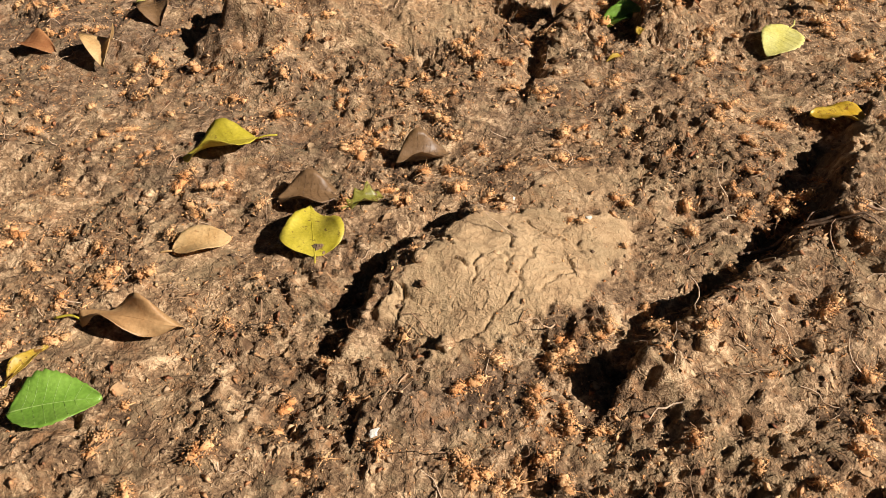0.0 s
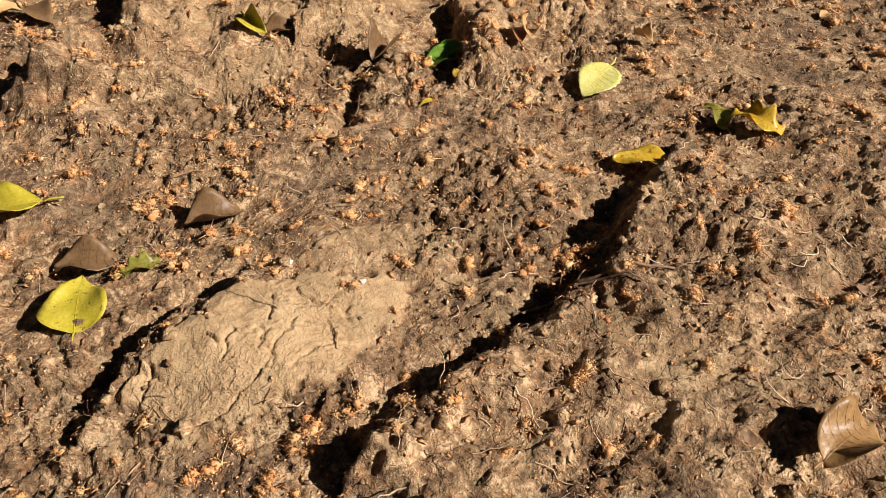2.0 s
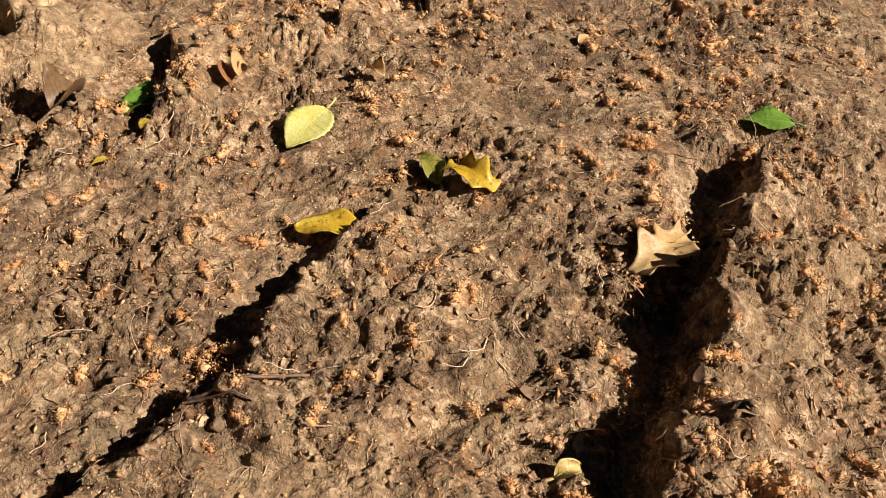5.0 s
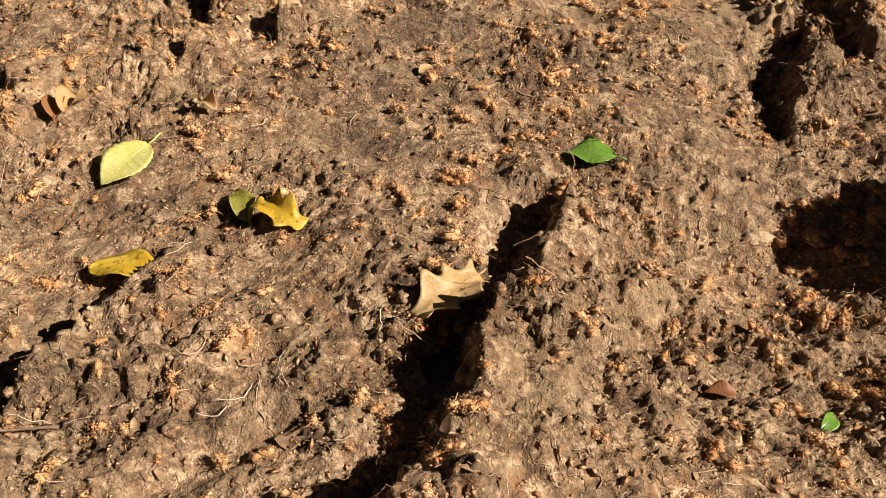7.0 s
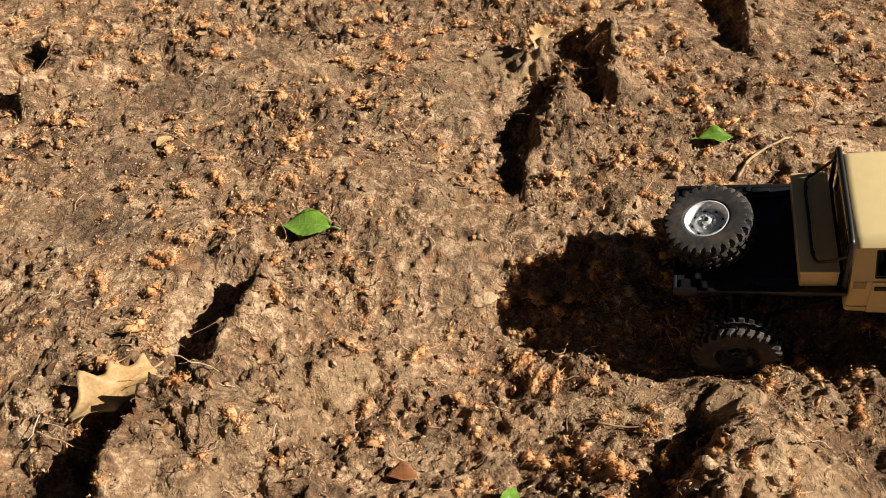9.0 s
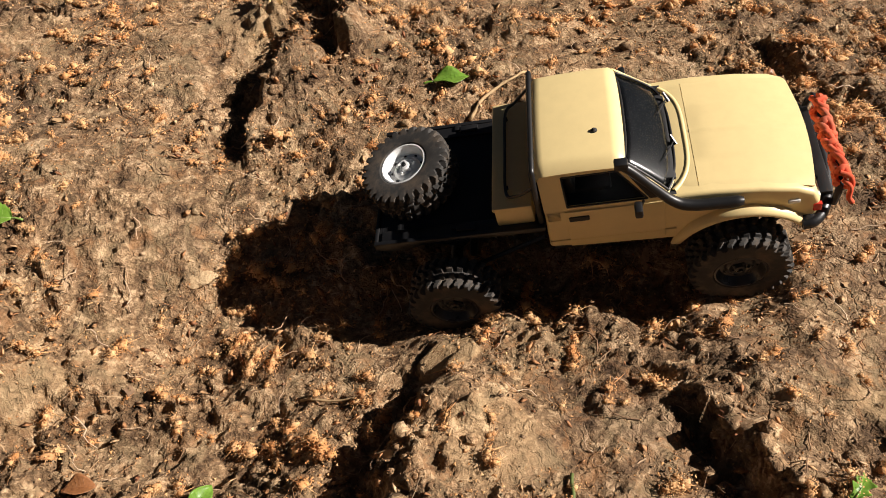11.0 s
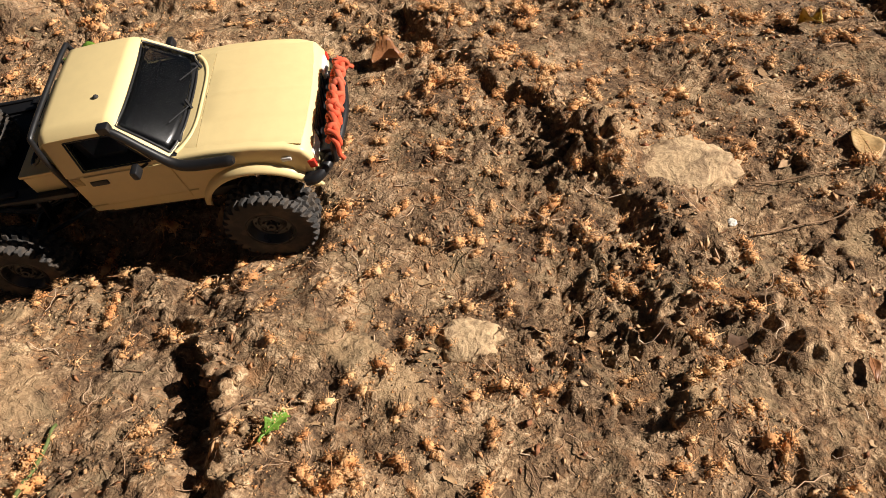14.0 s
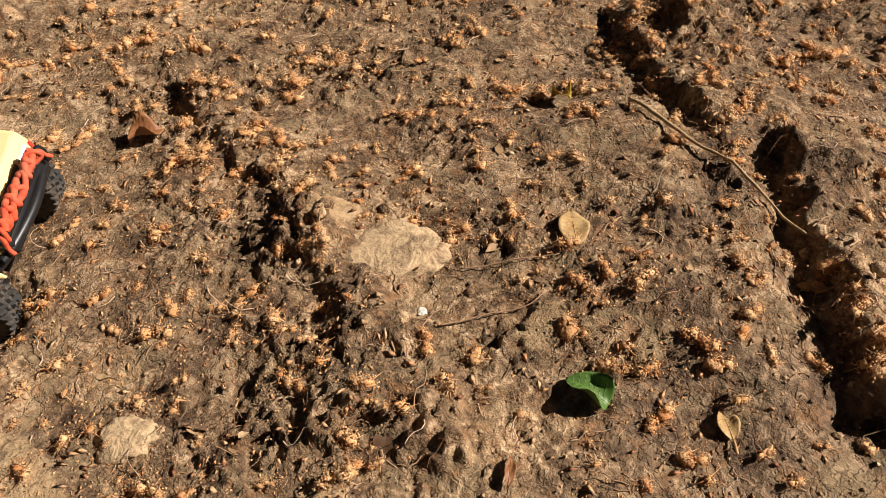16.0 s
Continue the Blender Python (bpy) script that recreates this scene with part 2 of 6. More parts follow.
def clods(x, y, off=0, gap=0.16):
    """Broken earth: every cell has a level and a lean, with gaps between; about -0.6 to 0.6."""
    xi, yi = np.floor(x).astype(int), np.floor(y).astype(int)
    d1, d2 = np.full(x.shape, 9.0), np.full(x.shape, 9.0)
    lev = np.zeros(x.shape)
    for i in (-1, 0, 1):
        for j in (-1, 0, 1):
            k = PERM[(PERM[(xi + i + off) % 512] + yi + j) % 512]
            a, b = GRAD[k], GRAD[(k * 7 + 3) % 512]
            dx, dy = x - (xi + i + 0.5 + 0.42 * np.cos(a)), y - (yi + j + 0.5 + 0.42 * np.sin(b))
            d = np.hypot(dx, dy)
            near = d < d1
            lev = np.where(near, 0.45 * np.sin(5 * a + b) + 0.5 * (dx * np.cos(b * 3) + dy * np.sin(b * 3)), lev)
            d2 = np.minimum(np.maximum(d1, d), d2)
            d1 = np.minimum(d1, d)
    return 1.15 * lev - 0.22 * (1 - step(0.0, gap, d2 - d1)) + 0.07


def step(a, b, x):
    t = np.clip((x - a) / (b - a), 0, 1)
    return t * t * (3 - 2 * t)


def bank(x, y, line, rise, back, cut, cut_width, end=0.035):
    """A bank of earth along a line: a steep face on the line's left, a long back on its right, and a rut below the face."""
    best = np.full(x.shape, 1e9)
    side, beyond = np.zeros(x.shape), np.zeros(x.shape)
    n = len(line) - 1
    for k in range(n):
        (ax, ay), (bx, by) = line[k], line[k + 1]
        ux, uy = bx - ax, by - ay
        ln = math.hypot(ux, uy)
        ux, uy = ux / ln, uy / ln
        s = (x - ax) * ux + (y - ay) * uy
        across = -(x - ax) * -uy - (y - ay) * ux
        c = np.clip(s, 0, ln)
        d = np.hypot(x - ax - c * ux, y - ay - c * uy)
        hit = d < best
        best = np.where(hit, d, best)
        side = np.where(hit, np.sign(across) * d, side)
        over = np.zeros(x.shape)
        if k == 0:
            over = np.maximum(over, -s)
        if k == n - 1:
            over = np.maximum(over, s - ln)
        beyond = np.where(hit, over, beyond)
    fade = np.exp(-(np.maximum(beyond, 0) / end) ** 2)
    face = step(-0.011, 0.007, side) * np.exp(-(np.maximum(side, 0) / back) ** 1.5)
    rut = np.exp(-((side + cut_width * 0.9) / cut_width) ** 2)
    ragged = 0.75 + 0.9 * gnoise(x * 26, y * 26, 63)
    return fade * np.clip(ragged, 0.5, 1.15) * (rise * face - cut * rut)


# Banks run away from the viewer's side; the sun strikes their backs and the faces lie in shade.
NEAR_BANKS = [
    ([(0.113, 0.275), (0.141, 0.308), (0.216, 0.365), (0.281, 0.42), (0.301, 0.47), (0.343, 0.525)], 0.029, 0.11, 0.015, 0.017),
    ([(0.482, 0.27), (0.494, 0.30), (0.517, 0.35), (0.548, 0.385), (0.567, 0.43), (0.604, 0.485), (0.650, 0.545)], 0.039, 0.12, 0.020, 0.020),
    ([(0.863, 0.27), (0.886, 0.315), (0.898, 0.348), (0.928, 0.372)], 0.023, 0.06, 0.016, 0.016),
]
EAST_BANKS = [
    ([(1.050, 0.17), (1.062, 0.22), (1.070, 0.265), (1.066, 0.295)], 0.017, 0.08, 0.014, 0.010),
    ([(1.340, 0.27), (1.350, 0.33), (1.342, 0.375)], 0.013, 0.04, 0.004, 0.012),
    ([(1.33, 0.43), (1.312, 0.49), (1.295, 0.56)], 0.009, 0.05, 0.003, 0.010),
    ([(1.60, 0.10), (1.612, 0.15), (1.64, 0.21), (1.665, 0.26)], 0.018, 0.09, 0.012, 0.014),
    ([(1.645, 0.34), (1.655, 0.42), (1.67, 0.49)], 0.018, 0.07, 0.008, 0.012),
]
BACK_BANKS = [
    ([(-0.20, 0.70), (-0.135, 0.76), (-0.13, 0.82), (-0.15, 0.90)], 0.055, 0.10, 0.030, 0.035),
    ([(0.045, 0.775), (0.055, 0.815), (0.04, 0.85), (0.05, 0.90)], 0.030, 0.06, 0.016, 0.014),
    ([(0.20, 0.70), (0.212, 0.735), (0.20, 0.78)], 0.034, 0.07, 0.020, 0.022),
    ([(0.088, 0.60), (0.10, 0.64), (0.115, 0.70)], 0.014, 0.05, 0.010, 0.012),
    ([(0.885, 0.66), (0.905, 0.70), (0.935, 0.745)], 0.030, 0.05, 0.022, 0.022),
]
FAR_BANKS = [
    ([(0.975, 0.73), (0.99, 0.775), (0.985, 0.81)], 0.034, 0.035, 0.014, 0.014),
    ([(0.36, 0.84), (0.375, 0.875), (0.37, 0.91)], 0.030, 0.05, 0.016, 0.02),
    ([(0.445, 0.86), (0.455, 0.90), (0.45, 0.95)], 0.028, 0.05, 0.014, 0.016),
    ([(1.15, 0.80), (1.165, 0.84), (1.16, 0.90)], 0.026, 0.05, 0.014, 0.016),
    ([(-0.060, 0.315), (-0.046, 0.355), (-0.018, 0.395), (0.018, 0.418)], 0.016, 0.05, 0.014, 0.012),
]
BANKS = NEAR_BANKS + EAST_BANKS + BACK_BANKS + FAR_BANKS
# Broad swells and hollows: x, y, spread along x and y, height.
SWELLS = [
    (0.83, 0.43, 0.13, 0.11, -0.052), (0.70, 0.42, 0.09, 0.12, -0.026), (0.03, 0.36, 0.07, 0.05, 0.014),
    (1.0, 0.30, 0.08, 0.07, -0.012), (0.40, 0.62, 0.10, 0.08, -0.008), (0.62, 0.90, 0.15, 0.10, 0.014),
    (1.62, 0.30, 0.14, 0.14, 0.012), (-0.13, 0.80, 0.10, 0.08, 0.010), (0.06, 0.86, 0.12, 0.08, 0.018),
    (-0.09, 0.48, 0.12, 0.06, -0.012), (1.44, 0.16, 0.10, 0.06, -0.004), (1.06, 0.46, 0.10, 0.05, -0.012), (0.79, 0.51, 0.09, 0.06, -0.016),
    (0.08, 0.46, 0.09, 0.07, 0.010), (0.55, 0.48, 0.10, 0.09, 0.014), (0.68, 0.61, 0.10, 0.08, 0.010), (0.87, 0.58, 0.12, 0.08, -0.014),
    (1.02, 0.21, 0.09, 0.07, 0.016), (1.31, 0.40, 0.13, 0.13, 0.013), (1.33, 0.20, 0.10, 0.09, 0.008), (1.60, 0.28, 0.10, 0.14, 0.016),
]
# Dry pale clay showing through: x, y, half length, half width, turn.
CLAYS = [
    (0.046, 0.364, 0.096, 0.050, 31), (0.655, 0.45, 0.06, 0.030, 40, 0.3), (1.155, 0.247, 0.040, 0.016, -60, 0.8), (1.455, 0.216, 0.020, 0.013, 20, 0.8), (1.506, 0.178, 0.016, 0.010, 30, 0.6), (1.302, 0.160, 0.014, 0.010, 50, 0.8), (0.075, 0.80, 0.09, 0.06, 20, 0.5),
    (-0.06, 0.78, 0.06, 0.05, 30, 0.5), (0.0, 0.70, 0.07, 0.03, 20, 0.45), (0.95, 0.33, 0.028, 0.03, 50, 0.6), (0.10, 0.445, 0.04, 0.025, 20, 0.6),
    (0.24, 0.77, 0.05, 0.05, 0, 0.3), (0.32, 0.49, 0.02, 0.05, -20, 0.4), (0.70, 0.47, 0.03, 0.02, 30, 0.5), (1.37, 0.355, 0.02, 0.012, 20),
    (0.32, 0.33, 0.06, 0.05, 30, 0.3), (0.91, 0.80, 0.035, 0.04, 20, 0.6),
    (0.955, 0.40, 0.02, 0.015, 0), (0.60, 0.395, 0.03, 0.03, 60, 0.3), (0.76, 0.375, 0.03, 0.014, 10, 0.4),
]
# Dark leaf mould, with tree shade put into the colour in the far west: x, y, spread along x and y, amount.
MOULD_SHADE_WEST = [
    (-0.34, 0.62, 0.16, 0.09, 0.8), (-0.22, 0.50, 0.10, 0.05, 0.6),
    (-0.37, 0.75, 0.24, 0.17, 1.0), (0.10, 0.56, 0.10, 0.06, 0.7), (0.22, 0.60, 0.10, 0.07, 0.6), (-0.16, 0.56, 0.10, 0.08, 0.7), (0.015, 0.27, 0.06, 0.028, 0.95),
    (0.70, 0.74, 0.14, 0.08, 0.6), (1.02, 0.30, 0.05, 0.06, 0.7), (1.16, 0.38, 0.08, 0.05, 0.5), (1.34, 0.24, 0.06, 0.14, 0.55), (1.55, 0.16, 0.09, 0.08, 0.9),
    (1.60, 0.48, 0.14, 0.10, 0.6), (0.85, 0.56, 0.10, 0.06, 0.5), (1.33, 0.46, 0.05, 0.12, 0.6),
]
MOULD_SHADE_EAST = [
    (1.52, 0.12, 0.14, 0.08, 0.95), (1.62, 0.27, 0.12, 0.10, 0.8),
    (0.62, 0.58, 0.06, 0.04, 0.5), (0.36, 0.36, 0.05, 0.05, 0.4), (0.75, 0.90, 0.25, 0.06, 0.5), (1.45, 0.62, 0.20, 0.08, 0.6), (0.25, 0.40, 0.05, 0.03, 0.5),
    (1.25, 0.33, 0.36, 0.34, 0.46), (1.60, 0.45, 0.30, 0.35, 0.62), (1.0, 0.75, 0.3, 0.2, 0.45), (-0.30, 0.72, 0.12, 0.10, 0.8), (-0.42, 0.55, 0.12, 0.06, 0.8),
    (0.60, 0.80, 0.16, 0.07, 0.7), (0.56, 0.74, 0.08, 0.06, 0.8), (0.55, 0.66, 0.09, 0.05, 0.6), (1.06, 0.44, 0.12, 0.06, 0.6),
]
MOULD_AND_SHADE = MOULD_SHADE_WEST + MOULD_SHADE_EAST + [(0.22, 0.42, 0.42, 0.30, 0.38), (1.78, 0.45, 0.22, 0.28, 0.75)]
# Single clods: x, y, radius, height.
LUMPS = [
    (1.345, 0.345, 0.022, 0.022), (1.325, 0.215, 0.020, 0.014), (1.375, 0.180, 0.022, 0.016), (1.300, 0.150, 0.012, 0.010), (0.945, 0.355, 0.016, 0.007),
    (0.935, 0.790, 0.030, 0.024), (0.99, 0.775, 0.022, 0.026), (1.72, 0.45, 0.03, 0.02), (-0.06, 0.335, 0.014, 0.012), (0.12, 0.27, 0.016, 0.014), (0.55, 0.33, 0.022, 0.014),
]
# Cracks in the dried clay.
CRACKS = [
    [(0.023, 0.365), (0.021, 0.356), (0.018, 0.342)], [(-0.018, 0.303), (-0.004, 0.306), (0.009, 0.304), (0.024, 0.312), (0.034, 0.323), (0.044, 0.337)],
    [(0.044, 0.337), (0.050, 0.352), (0.057, 0.365)], [(0.081, 0.381), (0.083, 0.371), (0.086, 0.361)], [(0.008, 0.360), (0.015, 0.355)],
    [(0.046, 0.395), (0.047, 0.384), (0.044, 0.373)], [(-0.010, 0.387), (0.003, 0.381), (0.007, 0.370)], [(0.059, 0.406), (0.071, 0.394), (0.080, 0.391)],
    [(-0.031, 0.321), (-0.025, 0.341), (-0.031, 0.352)], [(0.067, 0.346), (0.077, 0.356), (0.086, 0.358)],
]
# The truck's tyres have pressed the earth down here: x, y, height.
TREADS = [(0.979, 0.447, -0.0404), (1.018, 0.540, -0.0260), (1.135, 0.377, -0.0067), (1.174, 0.470, 0.0075), (1.03, 0.425, -0.0319), (1.087, 0.396, -0.0289), (0.93, 0.455, -0.0419)]


def clay_mask(x, y):
    w = np.zeros(x.shape)
    n1, n2 = gnoise(x * 26, y * 26, 11), gnoise(x * 90, y * 90, 5)
    for cx, cy, a, b, turn, *k in CLAYS:
        c, s = math.cos(radians(turn)), math.sin(radians(turn))
        u, v = ((x - cx) * c + (y - cy) * s) / a, (-(x - cx) * s + (y - cy) * c) / b
        r = np.hypot(u, v) + 0.26 * n1 + 0.20 * n2
        w = np.maximum(w, (k[0] if k else 1.0) * (1 - step(0.86, 1.0, r)))
    return w


def mould_shade_mask(x, y):
    w = np.zeros(x.shape)
    for cx, cy, a, b, k in MOULD_AND_SHADE:
        w = np.maximum(w, k * np.exp(-(((x - cx) / a) ** 2 + ((y - cy) / b) ** 2)))
    out = np.maximum(np.maximum(-0.50 - x, x - 1.98), np.maximum(0.03 - y, y - 1.10))
    w = w * (1 + 1.3 * gnoise(x * 22, y * 22, 31) + 0.9 * gnoise(x * 75, y * 75, 17)) + 0.25 * np.maximum(gnoise(x * 14, y * 14, 71), 0)
    k = step(0.0, 0.2, out)
    return np.clip(w, 0, 1) * (1 - k) + 0.38 * k


# Trodden smooth places: x, y, spread along x and y.
FLATS = [(-0.04, 0.285, 0.055, 0.022), (0.19, 0.29, 0.05, 0.04), (0.27, 0.36, 0.04, 0.03), (-0.16, 0.36, 0.05, 0.03), (1.44, 0.34, 0.06, 0.03), (1.20, 0.33, 0.05, 0.03), (1.46, 0.13, 0.05, 0.03), (-0.30, 0.45, 0.06, 0.04), (0.42, 0.42, 0.05, 0.04)]

# Crumbling backs of the banks.
FLAKY = [(0.68, 0.42, 0.12, 0.10), (0.30, 0.40, 0.08, 0.06), (0.92, 0.30, 0.05, 0.06), (1.30, 0.22, 0.05, 0.05), (0.95, 0.78, 0.06, 0.05)]


def looseness(x, y):
    """How broken the earth's surface is: near 0 where trodden smooth, above 1 where loose."""
    w = 0.66 + 1.7 * gnoise(x * 8, y * 8, 121) + 1.1 * gnoise(x * 21, y * 21, 131) + 0.25 * np.exp(-((x - 1.335) / 0.05) ** 2)
    for cx, cy, a, b in FLATS:
        w = w - 0.9 * np.exp(-(((x - cx) / a) ** 2 + ((y - cy) / b) ** 2))
    for cx, cy, a, b in FLAKY:
        w = w + 0.7 * np.exp(-(((x - cx) / a) ** 2 + ((y - cy) / b) ** 2))
    out = np.maximum(np.maximum(-0.50 - x, x - 1.98), np.maximum(0.03 - y, y - 1.10))
    k = step(0.0, 0.2, out)
    return np.clip(w, 0.22, 1.7) * (1 - k) + 0.8 * k


def height(x, y):
    """The ground's height."""
    x, y = np.asarray(x, float), np.asarray(y, float)
    wx = x + 0.010 * gnoise(x * 22, y * 22, 3) + 0.008 * gnoise(x * 60, y * 60, 9)
    wy = y + 0.010 * gnoise(x * 22, y * 22, 57) + 0.008 * gnoise(x * 60, y * 60, 83)
    wx = wx + 0.004 * gnoise(x * 150, y * 150, 29)
    h = np.full(x.shape, 0.006)
    for cx, cy, a, b, k in SWELLS:
        h = h + k * np.exp(-(((x - cx) / a) ** 2 + ((y - cy) / b) ** 2))
    for line, rise, back, cut, cut_width in BANKS:
        xs, ys = [p[0] for p in line], [p[1] for p in line]
        m = 0.16
        near = (x > min(xs) - m) & (x < max(xs) + m + back) & (y > min(ys) - m) & (y < max(ys) + m)
        if near.any():
            h[near] += bank(wx[near], wy[near], line, rise, back, cut, cut_width)
    clay = clay_mask(x, y)
    rough = (1 - 0.92 * clay) * looseness(x, y) * (1 - 0.30 * step(0.90, 1.15, x))
    out = np.maximum(np.maximum(-0.50 - x, x - 1.98), np.maximum(0.03 - y, y - 1.10))
    h = h + 0.010 * gnoise(x * 9, y * 9, 41) * (1 - step(0.0, 0.6, out))
    broad = h
    h = h + 0.0060 * gnoise(wx * 27, wy * 27, 13) * (1 - 0.88 * clay)
    # angular clods of three sizes, each cell with a height and a lean of its own
    for f, amp, off, gap in ((28, 0.0028, 4, 0.12), (64, 0.0036, 14, 0.14), (128, 0.0027, 24, 0.22)):
        h = h + rough * amp * clods(wx * f + 0.45 * gnoise(x * f * 1.3, y * f * 1.3, off), wy * f + 0.45 * gnoise(x * f * 1.3, y * f * 1.3, off + 50), off, gap)
    h = h + rough * 0.0020 * (0.30 - np.abs(gnoise(wx * 60, wy * 60, 23)) * 1.3)
    # crust broken into overlapping flakes with ragged, steep ends
    q = 2.6 * gnoise(wx * 24, wy * 17, 141) + 0.7 * gnoise(x * 96, y * 96, 151)
    q = q - np.floor(q)
    h = h + rough * 0.0034 * (q * (1 - step(0.84, 1.0, q)) - 0.42)
    h = h + (0.18 + 0.8 * rough) * 0.0020 * gnoise(x * 190, y * 190, 19)
    h = h + (0.15 + 0.7 * rough) * 0.0013 * gnoise(x * 270, y * 270, 39)
    # shrinkage cracks where the clay has dried
    e1, e2 = cells(wx * 30 + 0.5 * gnoise(x * 60, y * 60, 8), wy * 30, 44)
    h = h + clay * (0.004 - 0.0022 * (1 - step(0.02, 0.07, e2 - e1)) * step(0.0, 0.2, gnoise(x * 30, y * 30, 91)))
    near = (x > -0.05) & (x < 0.12) & (y > 0.28) & (y < 0.43)
    if near.any():
        qx = x[near] + 0.003 * gnoise(x[near] * 120, y[near] * 120, 7)
        qy = y[near] + 0.003 * gnoise(x[near] * 120, y[near] * 120, 97)
        d = np.full(qx.shape, 1.0)
        for line in CRACKS:
            for (ax, ay), (bx, by) in zip(line, line[1:]):
                ux, uy = bx - ax, by - ay
                t = np.clip(((qx - ax) * ux + (qy - ay) * uy) / (ux * ux + uy * uy), 0, 1)
                d = np.minimum(d, np.hypot(qx - ax - t * ux, qy - ay - t * uy))
        h[near] -= 0.0050 * (1 - step(0.0002, 0.0010, d)) * np.clip(0.75 + 1.2 * gnoise(x[near] * 90, y[near] * 90, 77), 0.1, 1.2)
    for lx, ly, lr, lh in LUMPS:
        h = h + lh * np.exp(-(((wx - lx) ** 2 + (wy - ly) ** 2) / lr ** 2) ** 1.5) * np.clip(0.8 + 0.9 * gnoise(x * 110, y * 110, 15), 0.3, 1.3)
    for tx, ty, tz in TREADS:
        k = 0.9 * np.exp(-(((x - tx) ** 2 + (y - ty) ** 2) / 0.030 ** 2) ** 2)
        h = h * (1 - k) + k * (tz + 0.25 * (h - np.median(h[k > 0.5])) if (k > 0.5).any() else tz)
    h = broad + (h - broad) * (1 - step(0.0, 0.18, out))
    far = np.hypot(np.maximum(np.abs(x - 0.75) - 1.5, 0), np.maximum(np.abs(y - 0.5) - 0.8, 0))
    return h / (1 + 0.4 * far) + 0.25 * gnoise(x * 0.15, y * 0.15, 101) * step(1.0, 14.0, far)


def spread(lo, hi, gap, reach):
    """Even lines from lo to hi, then wider and wider out to reach."""
    core = list(np.arange(lo, hi, gap))
    out, g, v = [], gap, hi
    while v < reach:
        out.append(v)
        g *= 1.22
        v += g
    low, g, v = [], gap, lo
    while v > -reach:
        g *= 1.22
        v -= g
        low.append(v)
    return np.array(low[::-1] + core + out)


def finer(lines, lo, hi, gap):
    """The same lines with closer ones between lo and hi."""
    return np.concatenate((lines[lines < lo], np.arange(lo, hi, gap), lines[lines >= hi]))


def graded(lo, mid, hi, gap, gap_far, reach):
    """Even lines from lo to mid, gently wider to hi, then wider and wider out to reach."""
    near = spread(lo, mid, gap, reach)
    near = near[near <= mid]
    out, v = [], mid
    while v < reach:
        gap = gap + (gap_far - gap) * 0.004 if v < hi else gap * 1.22
        v += gap
        out.append(v)
    return np.concatenate((near, out))


def grid_mesh(name, xs, ys):
    gx, gy = np.meshgrid(xs, ys)
    z = height(gx.ravel(), gy.ravel())
    co = np.column_stack((gx.ravel(), gy.ravel(), z)).astype(np.float32)
    nx, ny = len(xs), len(ys)
    i = (np.arange(ny - 1)[:, None] * nx + np.arange(nx - 1)[None, :]).ravel()
    quads = np.column_stack((i, i + 1, i + nx + 1, i + nx)).astype(np.int32)
    me = fast_mesh(name, co, quads)
    for key, f in (("clay", clay_mask), ("mould_shade", mould_shade_mask), ("loose", looseness)):
        at = me.attributes.new(key, "FLOAT", "POINT")
        at.data.foreach_set("value", f(co[:, 0].astype(float), co[:, 1].astype(float)).astype(np.float32))
    return me


def fast_mesh(name, co, faces):
    me = bpy.data.meshes.new(name)
    k = faces.shape[1]
    me.vertices.add(len(co))
    me.vertices.foreach_set("co", np.ascontiguousarray(co, np.float32).ravel())
    me.loops.add(faces.size)
    me.loops.foreach_set("vertex_index", np.ascontiguousarray(faces, np.int32).ravel())
    me.polygons.add(len(faces))
    me.polygons.foreach_set("loop_start", np.arange(0, faces.size, k, dtype=np.int32))
    me.polygons.foreach_set("use_smooth", np.ones(len(faces), bool))
    me.update(calc_edges=True)
    return me


ground = new("ground", grid_mesh("ground", finer(spread(-0.46, 1.88, 0.0021, 60), -0.045, 0.105, 0.0012), finer(graded(0.10, 0.50, 1.02, 0.0019, 0.008, 60), 0.29, 0.42, 0.0011)))
ground.data.materials.append(SOIL)
tagged(ground, "rough dry brown earth with ruts and pale clay patches", "ground", kind="structure")




# ---- helpers for things ----
def part(name, bm, mat, parent, label="", smooth=True, m=None):
    me = bpy.data.meshes.new(name)
    bm.to_mesh(me)
    bm.free()
    me.materials.append(mat)
    if smooth:
        me.polygons.foreach_set("use_smooth", np.ones(len(me.polygons), bool))
    ob = new(name, me)
    ob.parent = parent
    if m is not None:
        ob.matrix_basis = m
    return tagged(ob, label)


def ground_at(x, y):
    return float(height(np.array([x]), np.array([y]))[0])


def tube(bm, pts, radii, sides=8, caps=True):
    """A round bar through points."""
    pts = [Vector(p) for p in pts]
    rings = []
    side = None
    for k, p in enumerate(pts):
        d = (pts[min(k + 1, len(pts) - 1)] - pts[max(k - 1, 0)]).normalized()
        if side is None:
            side = d.orthogonal().normalized()
        side = (side - d * side.dot(d)).normalized()
        up = d.cross(side)
        r = radii[k] if isinstance(radii, (list, tuple)) else radii
        rings.append([bm.verts.new(p + r * (math.cos(2 * math.pi * s / sides) * side + math.sin(2 * math.pi * s / sides) * up)) for s in range(sides)])
    for a, b in zip(rings, rings[1:]):
        for s in range(sides):
            bm.faces.new((a[s], a[(s + 1) % sides], b[(s + 1) % sides], b[s]))
    if caps:
        bm.faces.new(rings[0][::-1])
        bm.faces.new(rings[-1])
    return bm


